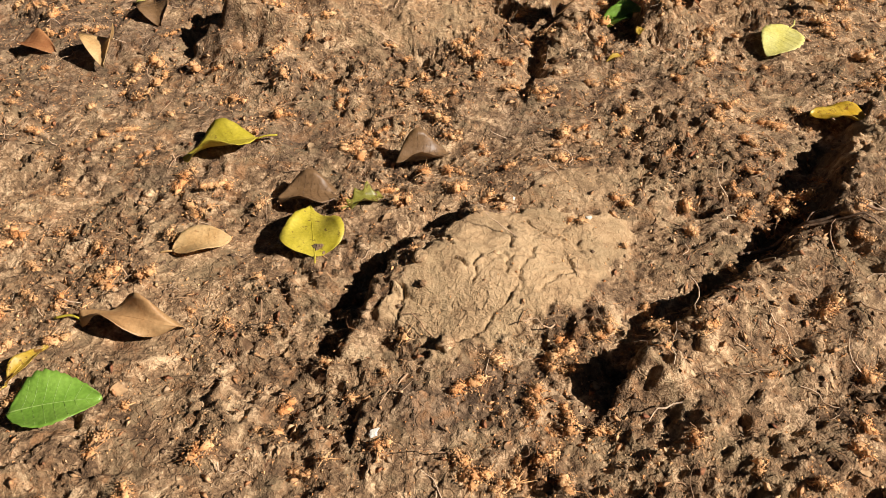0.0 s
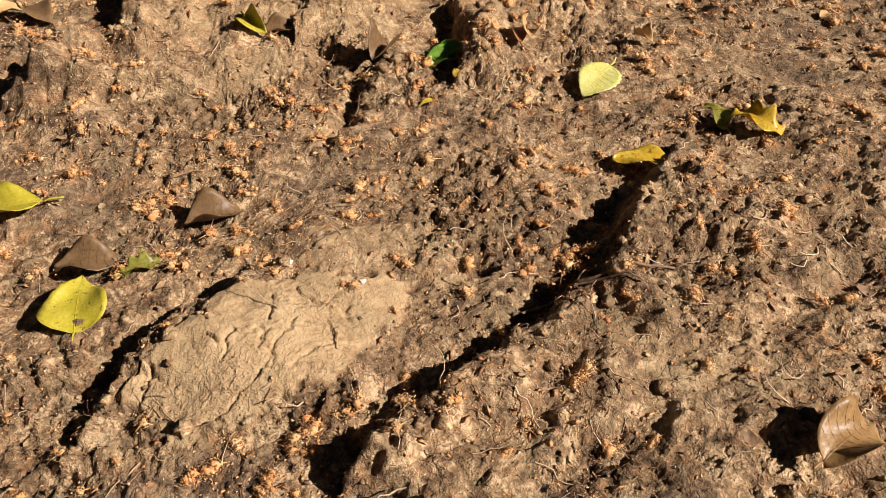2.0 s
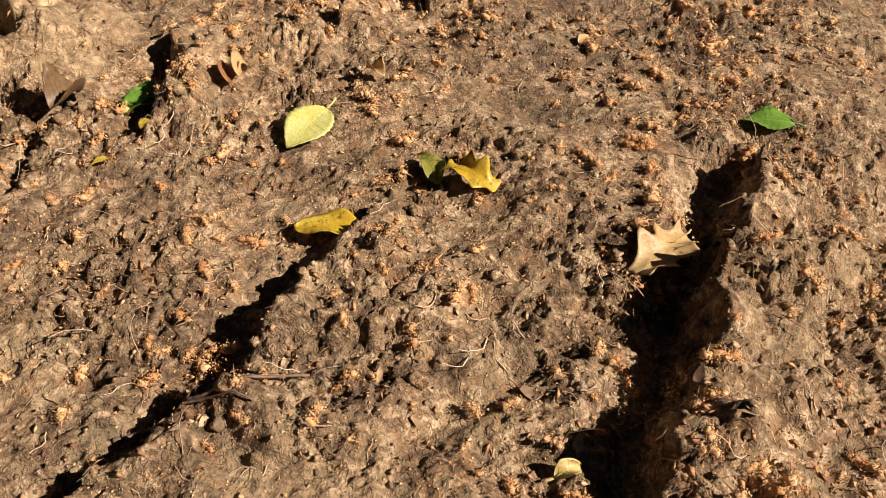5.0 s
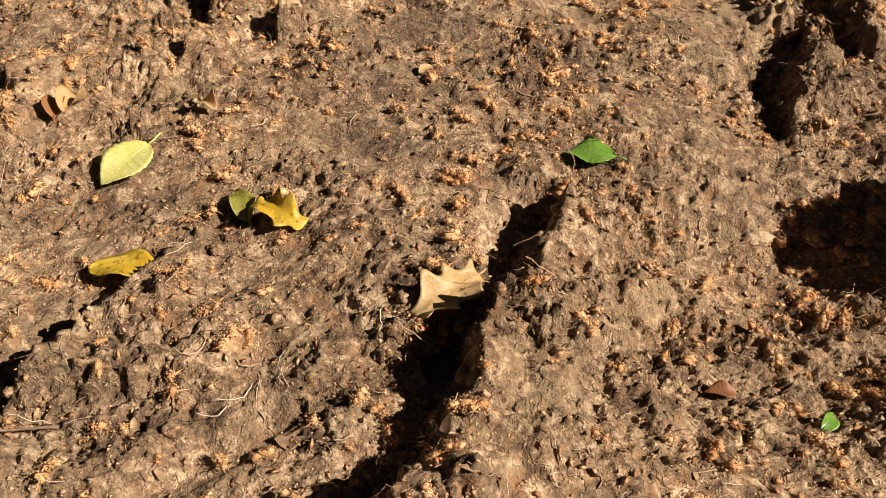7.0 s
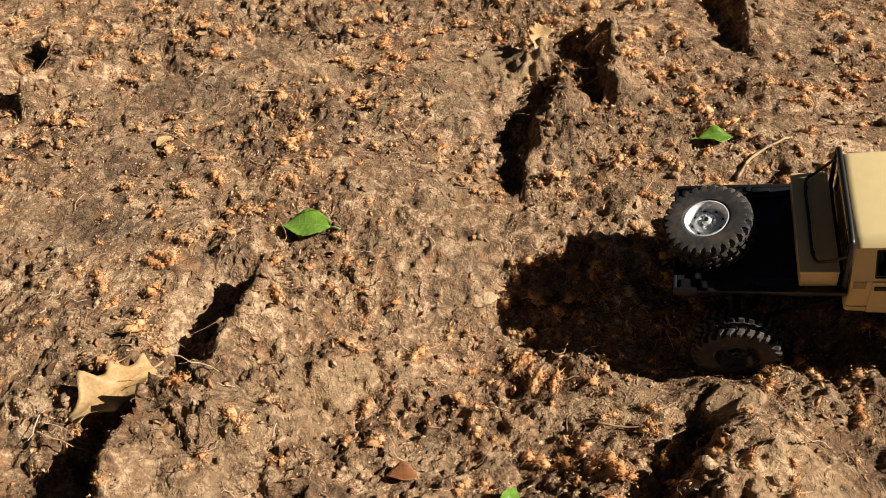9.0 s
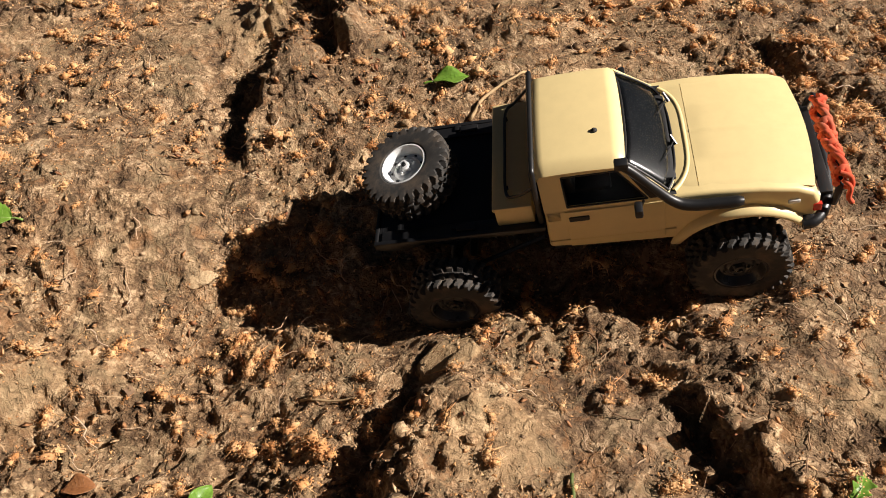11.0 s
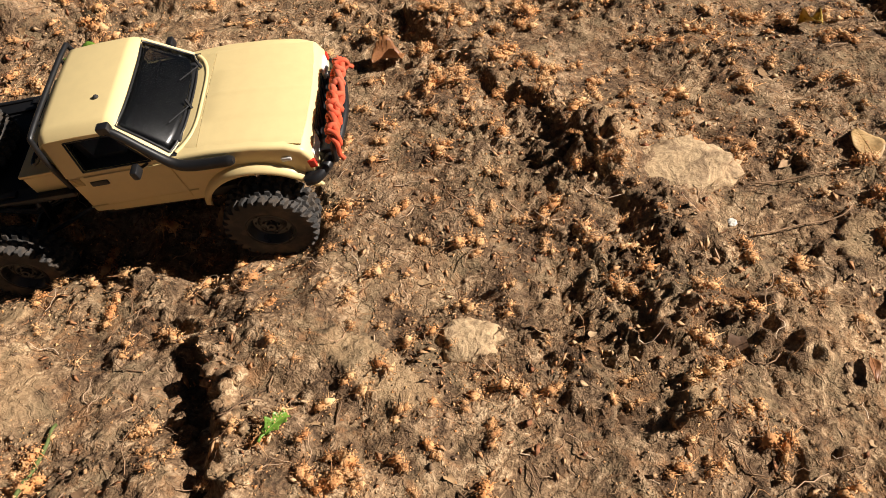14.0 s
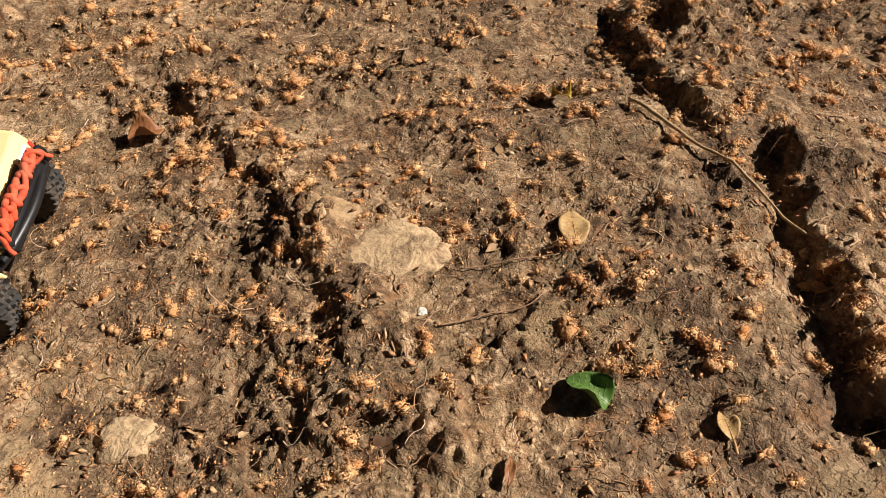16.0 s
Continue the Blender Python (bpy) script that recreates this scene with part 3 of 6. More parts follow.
def rounded(points, steps=5):
    """A Catmull-Rom line through the points."""
    p = [Vector(q) for q in points]
    p = [2 * p[0] - p[1]] + p + [2 * p[-1] - p[-2]]
    out = []
    for i in range(1, len(p) - 2):
        for k in range(steps):
            t = k / steps
            a, b, c, d = p[i - 1:i + 3]
            out.append(0.5 * (2 * b + (c - a) * t + (2 * a - 5 * b + 4 * c - d) * t * t + (3 * b - a - 3 * c + d) * t ** 3))
    out.append(p[-2])
    return out


# ---- fallen leaves ----
KEEP_CLEAR = []


def leaf_outline(shape, t):
    """Half the blade's width at t, from the stalk (0) to the tip (1)."""
    if shape == "heart":
        return 0.52 * (math.sin(math.pi * t ** 0.62)) ** 0.75 * (1 - 0.15 * t)
    if shape == "broad":
        return 0.42 * math.sin(math.pi * t ** 0.6) ** 0.9 * (1 - 0.25 * t)
    if shape == "oval":
        return 0.30 * math.sin(math.pi * t ** 0.85) ** 0.8
    if shape == "lance":
        return 0.17 * math.sin(math.pi * t) ** 0.9
    if shape == "spiny":
        return (0.19 + 0.14 * abs(math.cos(math.pi * 3 * t)) ** 3) * math.sin(math.pi * min(1, 0.06 + 0.9 * t)) ** 0.45
    return 0.36 * math.sin(math.pi * t ** 0.8) ** 0.85 * (1 + 0.04 * math.sin(t * 62))


def leaf(name, x, y, length, turn, mat, label, shape="beech", cup=0.10, arch=0.10, twist=0.0, wave=0.02, tilt=(0, 0), lift=0.002, stalk=0.3, roll=0.0, seed=0, vein=None, stalk_mat=None):
    """A fallen leaf with a thick blade, a midrib with side veins, and a stalk."""
    r = random.Random(seed + int(abs(x) * 1000))
    KEEP_CLEAR.append((x, y, 0.46 * length))
    q = np.linspace(-0.42, 0.42, 9) * length
    gx, gy = np.meshgrid(x + q, y + q)
    z = float(np.percentile(height(gx.ravel(), gy.ravel()), 55))
    thing = new(name)
    thing.matrix_basis = pose(x, y, z + lift, tilt[0], tilt[1], turn)
    tagged(thing, label, "leaf", "fallen leaves")
    NL, NW = 26, 10
    ph = r.uniform(0, 6)

    def surf(t, v):
        w = leaf_outline(shape, t)
        u = v * w
        a = twist * (t - 0.5)
        zz = cup * u * u * 4 + arch * (1 - (2 * t - 1) ** 2) + wave * math.sin(9 * t + ph + 2 * v) * abs(v) + 0.012 * abs(math.sin(t * 24 - abs(v) * 3.2)) * abs(v)
        if roll:
            rad = 1 / roll
            zz += rad * (1 - math.cos(u * roll)) if abs(u * roll) < 3 else 0
            u = rad * math.sin(u * roll)
        uu, z2 = u * math.cos(a) - zz * math.sin(a), u * math.sin(a) + zz * math.cos(a)
        return Vector(((t - 0.5) * length, uu * length, z2 * length))
    bm = bmesh.new()
    th = Vector((0, 0, 0.00035))
    top = [[bm.verts.new(surf(0.01 + 0.98 * i / NL, 2 * j / NW - 1) + th) for j in range(NW + 1)] for i in range(NL + 1)]
    bot = [[bm.verts.new(v.co - th) for v in row] for row in top]
    for i in range(NL):
        for j in range(NW):
            bm.faces.new((top[i][j], top[i + 1][j], top[i + 1][j + 1], top[i][j + 1]))
            bm.faces.new((bot[i][j], bot[i][j + 1], bot[i + 1][j + 1], bot[i + 1][j]))
    for i in range(NL):
        for j in (0, NW):
            bm.faces.new((top[i][j], top[i + 1][j], bot[i + 1][j], bot[i][j]))
    for j in range(NW):
        for i in (0, NL):
            bm.faces.new((top[i][j], top[i][j + 1], bot[i][j + 1], bot[i][j]))
    bmesh.ops.recalc_face_normals(bm, faces=bm.faces)
    part("blade", bm, mat, thing)
    bm = bmesh.new()
    rib = [surf(0.01 + 0.97 * k / 12, 0) + th for k in range(13)]
    tube(bm, rib, [0.00042 * (1.15 - k / 12) for k in range(13)], 5)
    if shape in ("beech", "heart", "oval"):
        for k in range(1, 8):
            t = 0.05 + 0.11 * k
            for sgn in (-1, 1):
                tube(bm, [surf(min(0.98, t + 0.09 * q / 3), sgn * 0.92 * q / 3) + th for q in range(4)], [0.00013, 0.00012, 0.0001, 0.00008], 4)
    part("vein", bm, vein or mat, thing)
    if stalk:
        bm = bmesh.new()
        b = surf(0.01, 0)
        pts = rounded([b, b + Vector((-0.12, 0.02, 0.015)) * length * stalk / 0.3, b + Vector((-0.3, -0.03 + 0.1 * r.random(), -0.02)) * length * stalk / 0.3], 4)
        tube(bm, pts, [0.0007 + 0.0002 * k / len(pts) for k in range(len(pts))], 6)
        part("stalk", bm, stalk_mat or vein or mat, thing)
    return thing


leaf("green_leaf", -0.229, 0.270, 0.053, 13, LEAF_GREEN, "fresh glossy green beech leaf lying flat on the soil", "beech", 0.25, 0.05, 0.2, 0.03, (4, 4), 0.005, 0, vein=VEIN_GREEN)
leaf("yellow_leaf", -0.256, 0.300, 0.034, 62, LEAF_OCHRE, "small withered yellow-brown leaf, curled lengthwise", "lance", 0.4, 0.12, 0.5, 0.05, (0, 0), 0.004, 0.3, roll=4.0)
leaf("brown_leaf", -0.200, 0.330, 0.070, -8, LEAF_FAWN, "dry fawn-brown leaf bent into an arch, yellow stalk", "lance", 0.5, 0.10, 0.9, 0.10, (4, 0), 0.006, 0.25, stalk_mat=LEAF_YELLOW)
leaf("yellow_leaf", -0.093, 0.414, 0.058, 100, LEAF_YELLOW, "broad yellow leaf with a folded edge on the soil", "broad", 0.22, 0.04, 0.3, 0.05, (5, 3), 0.003, 0.12)
leaf("brown_leaf", -0.170, 0.404, 0.042, 16, LEAF_TAN, "small dry tan leaf with a pointed tip", "oval", 0.3, 0.08, 0.4, 0.03, (6, 0), 0.003, 0.2)
leaf("yellow_leaf", -0.176, 0.513, 0.062, 200, LEAF_YELLOW, "yellow-green leaf beside the wheel rut", "oval", 0.4, 0.1, 0.5, 0.05, (12, 5), 0.004, 0.25)
leaf("brown_leaf", -0.282, 0.745, 0.046, -70, LEAF_BROWN, "dull brown leaf lying dished on mould", "beech", 0.4, 0.1, 0.3, 0.05, (10, 8), 0.004, 0)
leaf("brown_leaf", -0.312, 0.668, 0.050, -80, LEAF_TAN, "folded dry tan leaf standing on its edges", "oval", 0.9, 0.16, 0.2, 0.05, (8, 0), 0.006, 0.2)
leaf("brown_leaf", -0.383, 0.684, 0.042, -20, LEAF_RUST, "dark reddish-brown leaf half buried in litter", "oval", 0.5, 0.1, 0.5, 0.05, (5, 5), 0.002, 0)
leaf("yellow_leaf", -0.301, 0.769, 0.020, 20, LEAF_PALE, "small scrap of a yellow leaf", "oval", 0.3, 0.1, 0.3, 0.03, (0, 0), 0.004, 0)
leaf("brown_leaf", -0.285, 0.845, 0.045, 40, LEAF_TAN, "dry tan leaf, slightly cupped, on mould", "beech", 0.4, 0.1, 0.2, 0.04, (8, 5), 0.004, 0)
leaf("brown_leaf", -0.245, 0.836, 0.048, -40, LEAF_BROWN, "dry brown leaf resting against its neighbour", "beech", 0.4, 0.1, 0.3, 0.04, (-8, 5), 0.005, 0)
leaf("yellow_leaf", -0.002, 0.755, 0.036, -50, LEAF_YELLOW, "yellow leaf folded along its midrib", "oval", 1.4, 0.05, 0.2, 0.04, (30, 10), 0.006, 0.2)
leaf("brown_leaf", 0.021, 0.754, 0.034, 20, LEAF_BROWN, "small dark brown curled leaf", "oval", 0.8, 0.1, 0.3, 0.05, (20, 0), 0.003, 0)
leaf("green_leaf", 0.188, 0.715, 0.034, 15, LEAF_GREEN, "small green leaf folded upwards at a hollow", "oval", 0.6, 0.1, 0.3, 0.02, (14, -12), 0.016, 0.3)
leaf("green_leaf", 0.178, 0.706, 0.036, 30, LEAF_GREEN, "bright green leaf with a torn edge", "oval", 0.5, 0.1, 0.6, 0.05, (14, -10), 0.013, 0)
leaf("brown_leaf", 0.120, 0.708, 0.040, 70, LEAF_BROWN, "dry brown leaf folded like a tent", "beech", 1.2, 0.1, 0.3, 0.06, (15, 10), 0.006, 0)
leaf("yellow_leaf", 0.190, 0.665, 0.014, 60, LEAF_OCHRE, "scrap of an ochre leaf on soil", "oval", 0.4, 0.1, 0.2, 0.02, (0, 0), 0.003, 0)
leaf("yellow_leaf", 0.318, 0.652, 0.054, 232, LEAF_PALE, "bright pale yellow leaf lying flat, stalk attached", "beech", 0.10, 0.04, 0.15, 0.02, (-6, 6), 0.008, 0.28)
leaf("brown_leaf", 0.266, 0.726, 0.036, 80, LEAF_TAN, "dry tan leaf folded lengthwise, propped on litter", "oval", 1.1, 0.08, 0.3, 0.03, (10, 20), 0.005, 0)
leaf("brown_leaf", 0.252, 0.724, 0.030, 100, LEAF_RUST, "small orange-brown curled leaf", "oval", 0.8, 0.1, 0.5, 0.05, (15, 0), 0.004, 0.2)
leaf("green_leaf", 0.412, 0.596, 0.034, 110, LEAF_OLIVE, "olive green leaf browning at the edge, curled", "oval", 0.5, 0.08, 0.6, 0.08, (8, -6), 0.005, 0.2)
leaf("yellow_leaf", 0.441, 0.576, 0.046, -35, LEAF_GOLD, "lobed ochre leaf spotted with brown", "spiny", 0.5, 0.12, 0.5, 0.08, (8, 5), 0.006, 0)
leaf("yellow_leaf", 0.332, 0.538, 0.050, 176, LEAF_GOLD, "golden spotted leaf lying on the bank crest", "oval", 0.2, 0.05, 0.3, 0.05, (8, -4), 0.007, 0.35, stalk_mat=LEAF_YELLOW)
leaf("holly_leaf", 0.556, 0.473, 0.060, 218, LEAF_TAN, "dry tan holly leaf with curled spines", "spiny", 0.35, 0.08, 0.4, 0.08, (-8, -4), 0.007, 0.12)
leaf("yellow_leaf", 0.457, 0.327, 0.018, 20, LEAF_CREAM, "small crumpled cream-yellow leaf in the rut", "oval", 0.9, 0.2, 0.6, 0.1, (10, 0), 0.004, 0.3)
leaf("brown_leaf", 0.379, 0.263, 0.056, 35, LEAF_UMBER, "dry brown leaf with curled edges, partly in shade", "oval", 0.7, 0.10, 0.5, 0.07, (8, 12), 0.005, 0.15)
leaf("green_leaf", 0.688, 0.607, 0.042, 160, LEAF_GREEN, "fresh green leaf with a torn end", "beech", 0.10, 0.05, 0.25, 0.04, (4, 4), 0.006, 0.2, vein=VEIN_GREEN)
leaf("yellow_leaf", 0.160, 0.626, 0.020, 30, LEAF_OCHRE, "small ochre leaf scrap on clay", "lance", 0.5, 0.1, 0.3, 0.03, (0, 0), 0.003, 0)
leaf("tan_leaf", 0.938, 0.813, 0.040, 75, LEAF_TAN, "dry tan oak-like leaf leaning on a clod", "spiny", 0.3, 0.06, 0.2, 0.04, (10, -14), 0.008, 0.2)
leaf("green_leaf", 0.792, 0.375, 0.019, 40, LEAF_GREEN, "narrow fresh green leaf on soil", "oval", 0.4, 0.08, 0.3, 0.04, (24, 8), 0.004, 0)
leaf("green_leaf", 1.042, 0.633, 0.030, -10, LEAF_GREEN, "small green leaf beside a straw", "oval", 0.3, 0.06, 0.3, 0.05, (5, 0), 0.004, 0.25)
leaf("brown_leaf", 0.728, 0.402, 0.021, 165, LEAF_RUST, "small rust-brown leaf curled at its edges", "oval", 0.5, 0.08, 0.3, 0.03, (5, 5), 0.003, 0)
leaf("brown_leaf", 1.261, 0.520, 0.030, 10, LEAF_RUST, "crumpled orange-brown leaf on litter", "beech", 0.7, 0.1, 0.6, 0.1, (5, 5), 0.004, 0)
leaf("green_leaf", 1.097, 0.229, 0.016, 30, LEAF_GREEN, "little green leaf with a torn corner", "spiny", 0.4, 0.1, 0.3, 0.06, (5, 5), 0.004, 0.3)
leaf("green_leaf", 1.457, 0.168, 0.028, 125, LEAF_DARK, "green leaf curled into an open cup", "heart", 0.0, 0.10, 0.3, 0.05, (10, -10), 0.003, 0, roll=3.3, vein=VEIN_GREEN)
leaf("yellow_leaf", 1.566, 0.401, 0.024, 100, LEAF_OCHRE, "withered olive-yellow leaf standing up", "oval", 0.9, 0.1, 0.5, 0.08, (20, 30), 0.004, 0)
leaf("brown_leaf", 1.395, 0.140, 0.018, 60, LEAF_RUST, "reddish leaf scrap on the soil", "lance", 0.6, 0.1, 0.4, 0.05, (10, 0), 0.003, 0)
leaf("brown_leaf", 1.507, 0.275, 0.034, 70, LEAF_TAN, "flat tan leaf pressed into the soil", "oval", 0.15, 0.04, 0.2, 0.03, (3, 3), 0.002, 0)
leaf("tan_leaf", 1.515, 0.119, 0.020, 75, LEAF_TAN, "small pale curled leaf scrap", "oval", 0.4, 0.06, 0.4, 0.04, (3, 4), 0.0, 0.4)
leaf("brown_leaf", 0.641, 1.007, 0.026, 10, LEAF_DARK, "dark green withered leaf on soil", "oval", 0.7, 0.1, 0.4, 0.06, (10, 5), 0.003, 0)
leaf("tan_leaf", 0.573, 0.750, 0.018, 40, LEAF_TAN, "small tan leaf scrap on litter", "oval", 0.5, 0.1, 0.3, 0.05, (5, 5), 0.002, 0)
leaf("tan_leaf", 0.378, 0.724, 0.024, 130, LEAF_TAN, "pale rolled leaf scrap on litter", "oval", 1.2, 0.1, 0.3, 0.03, (5, 5), 0.004, 0)

leaf("brown_leaf", -0.100, 0.462, 0.050, 10, LEAF_BROWN, "dark brown dished leaf against a yellow one", "oval", 0.5, 0.08, 0.4, 0.06, (6, 4), 0.003, 0)
leaf("green_leaf", -0.057, 0.447, 0.028, 30, LEAF_OLIVE, "small olive leaf crumpled on mould", "spiny", 0.6, 0.1, 0.5, 0.08, (8, 4), 0.003, 0.2)
leaf("brown_leaf", -0.013, 0.503, 0.048, 20, LEAF_BROWN, "dark brown leaf curled up beside the rut", "oval", 0.9, 0.05, 0.3, 0.05, (4, 4), 0.003, 0)


# ---- stones and sticks ----
def stone(name, x, y, rx, ry, rz, turn, mat, label, sink=0.5, seed=1, category="stone"):
    bm = bmesh.new()
    bmesh.ops.create_icosphere(bm, subdivisions=4, radius=1)
    for v in bm.verts:
        d = v.co.normalized()
        k = 1 + 0.40 * noise.noise(d * 1.7 + Vector((seed * 3.1, 0, 0))) + 0.16 * noise.noise(d * 4.1 + Vector((0, seed * 2.3, 0))) + 0.05 * noise.noise(d * 11) + 0.02 * noise.noise(d * 23)
        flat = 0.75 + 0.25 * (1 - abs(d.z))
        v.co = Vector((d.x * rx * k, d.y * ry * k, math.copysign(min(abs(d.z * rz * k * flat), rz * 0.62), d.z) + 0.10 * rz * noise.noise(d * 6 + Vector((seed, 0, 0)))))
    me = bpy.data.meshes.new(name)
    bm.to_mesh(me)
    bm.free()
    me.materials.append(mat)
    me.polygons.foreach_set("use_smooth", np.ones(len(me.polygons), bool))
    ob = new(name, me)
    q = np.linspace(-0.8, 0.8, 7)
    gx, gy = np.meshgrid(x + q * rx, y + q * ry)
    z = float(np.percentile(height(gx.ravel(), gy.ravel()), 60))
    ob.matrix_basis = pose(x, y, z + rz * (0.35 - sink), 4, -3, turn)
    KEEP_CLEAR.append((x, y, 0.75 * min(rx, ry)))
    return tagged(ob, label, category, "stones on the ground")


stone("stone", 1.385, 0.316, 0.046, 0.026, 0.010, -20, STONE, "flat pale cream stone set flush in the soil", 0.80, 2)
stone("stone", 1.211, 0.247, 0.019, 0.014, 0.006, -25, STONE, "small pale cream stone bedded in soil", 0.55, 3)
stone("stone", 0.816, 0.542, 0.012, 0.006, 0.003, -10, STONE, "thin pale stone flake", 0.5, 13)
stone("pebble", 0.050, 0.437, 0.0035, 0.003, 0.0028, 0, PEBBLE, "tiny white pebble on the soil", 0.2, 4, "pebble")
stone("pebble", -0.042, 0.247, 0.0033, 0.0026, 0.0022, 20, PEBBLE, "tiny white pebble on the soil", 0.2, 6, "pebble")
stone("pebble", 0.104, 0.413, 0.002, 0.0018, 0.0016, 20, PEBBLE, "tiny white pebble on the soil", 0.2, 8, "pebble")
stone("pebble", 1.393, 0.258, 0.003, 0.0028, 0.0022, 20, PEBBLE, "tiny white pebble on the soil", 0.2, 10, "pebble")


def stick(name, points, r_a, r_b, mat, label, lift=0.002, fork=False):
    """A dry stick or stalk that follows the ground, knotted and tapered."""
    x0, y0 = points[0]
    line = rounded([(x, y, 0) for x, y in points], 8)
    rr = random.Random(int(x0 * 1000) + 5)
    pts, rad = [], []
    for k, p in enumerate(line):
        t = k / (len(line) - 1)
        pts.append(Vector((p.x - x0 + rr.uniform(-1, 1) * r_a * 0.35, p.y - y0 + rr.uniform(-1, 1) * r_a * 0.35, ground_at(p.x, p.y) + lift)))
        rad.append((r_a + (r_b - r_a) * t) * rr.uniform(0.85, 1.15))
    for _ in range(3):
        for k in range(1, len(pts) - 1):
            pts[k].z = max(pts[k].z, 0.5 * (pts[k - 1].z + pts[k + 1].z))
    bm = bmesh.new()
    tube(bm, pts, rad, 7)
    if fork:
        q = pts[len(pts) // 2]
        tube(bm, [q, q + Vector((0.006, 0.006, 0.004)), q + Vector((0.016, 0.010, 0.003))], [r_b, r_b * 0.8, r_b * 0.4], 5)
    me = bpy.data.meshes.new(name)
    bm.to_mesh(me)
    bm.free()
    me.materials.append(mat)
    me.polygons.foreach_set("use_smooth", np.ones(len(me.polygons), bool))
    ob = new(name, me)
    ob.matrix_basis = pose(x0, y0, 0)
    return tagged(ob, label, "stick", "sticks on the ground")


stick("stick", [(1.605, 0.367), (1.614, 0.317), (1.626, 0.255), (1.632, 0.202)], 0.0017, 0.0008, STRAW, "long thin straw-coloured stick on the soil", 0.004)
stick("stick", [(0.205, 0.383), (0.236, 0.398), (0.264, 0.391), (0.319, 0.403)], 0.0016, 0.0008, STICK, "dark dry stick lying across the bank", 0.003, True)
stick("stick", [(0.236, 0.394), (0.262, 0.390), (0.290, 0.381)], 0.0012, 0.0006, STICK, "dark thin twig on the bank", 0.003)
stick("stick", [(0.962, 0.251), (0.974, 0.276), (0.984, 0.297)], 0.0014, 0.0010, GREEN_STEM, "greenish stalk half buried in litter", 0.002)
stick("straw", [(1.040, 0.587), (1.065, 0.605), (1.100, 0.617)], 0.0015, 0.0010, STRAW, "pale straw beside a green leaf", 0.002)
stick("stick", [(0.860, 0.421), (0.885, 0.405), (0.905, 0.401)], 0.0009, 0.0006, STRAW, "thin pale root lying on soil", 0.002)
stick("stick", [(1.428, 0.281), (1.459, 0.269), (1.488, 0.258)], 0.0006, 0.0003, ROOT, "thin curved root on soil", 0.002)
stick("stick", [(1.398, 0.244), (1.428, 0.239), (1.454, 0.233), (1.469, 0.239)], 0.0006, 0.0003, ROOT, "thin pale root on soil", 0.002)


# ---- litter that nobody could count ----
def clump_mesh(seed, share=1.0):
    """One dry blossom head: a few knots of tiny grains, fewer and larger for a lower share. Returns points and triangles."""
    r = random.Random(seed)
    co, tri = [], []
    knots, at, way = [], Vector((0, 0, 0)), r.uniform(0, 6.28)
    for k in range((1, 2, 3, 2, 4, 2, 1, 3)[seed % 8]):
        knots.append(at.copy())
        way += r.uniform(-0.9, 0.9)
        at = at + Vector((math.cos(way), math.sin(way), r.uniform(-0.3, 0.3))) * r.uniform(0.0022, 0.0046)
    for c in knots:
        rad = 0.0032 * r.uniform(0.6, 1.15)
        n = int(share * (24 + 26 * rad / 0.0035))
        for k in range(n):
            u = 1 - 1.35 * (k + 0.5) / n
            a = k * 2.39996 + r.uniform(-0.4, 0.4)
            w = math.sqrt(max(0, 1 - u * u))
            d = Vector((w * math.cos(a), w * math.sin(a), u))
            q = d.orthogonal().normalized()
            e = d.cross(q)
            s = 0.00031 * r.uniform(0.7, 1.5) / share ** 0.5
            tip = c + d * rad * r.uniform(0.70, 1.14)
            b = len(co)
            co += [tuple(tip + d * 1.1 * s), tuple(tip + q * s), tuple(tip - q * 0.5 * s + e * 0.87 * s), tuple(tip - q * 0.5 * s - e * 0.87 * s)]
            tri += [(b, b + 1, b + 2), (b, b + 2, b + 3), (b, b + 3, b + 1)]
        b = len(co)
        core, faces = grit_mesh(seed + 50)
        co += [tuple(c + Vector(p) * rad * 0.76) for p in core]
        tri += [tuple(b + i for i in t) for t in faces]
    # stalks and stamens that stick out, and grains that have dropped beside
    for k in range(5):
        a, c = r.uniform(0, 6.28), knots[k % len(knots)]
        d = Vector((math.cos(a), math.sin(a), r.uniform(-0.3, 0.5)))
        e = Vector((-d.y, d.x, 0)) * 0.00022
        f, g = c + d * 0.0015, c + d * r.uniform(0.004, 0.0075)
        b = len(co)
        co += [tuple(f + e), tuple(f - e), tuple(f + Vector((0, 0, 0.0004))), tuple(g)]
        tri += [(b, b + 1, b + 3), (b + 1, b + 2, b + 3), (b + 2, b, b + 3)]
    for k in range(6):
        a, q = r.uniform(0, 6.28), r.uniform(0.003, 0.009)
        g, s = Vector((q * math.cos(a), q * math.sin(a), -0.0012)), r.uniform(0.0004, 0.0008)
        b = len(co)
        co += [tuple(g + Vector((s, 0, 0))), tuple(g + Vector((-0.5 * s, 0.9 * s, 0))), tuple(g + Vector((-0.5 * s, -0.9 * s, 0))), tuple(g + Vector((0, 0, 1.2 * s)))]
        tri += [(b, b + 1, b + 3), (b + 1, b + 2, b + 3), (b + 2, b, b + 3)]
    return np.array(co), np.array(tri)


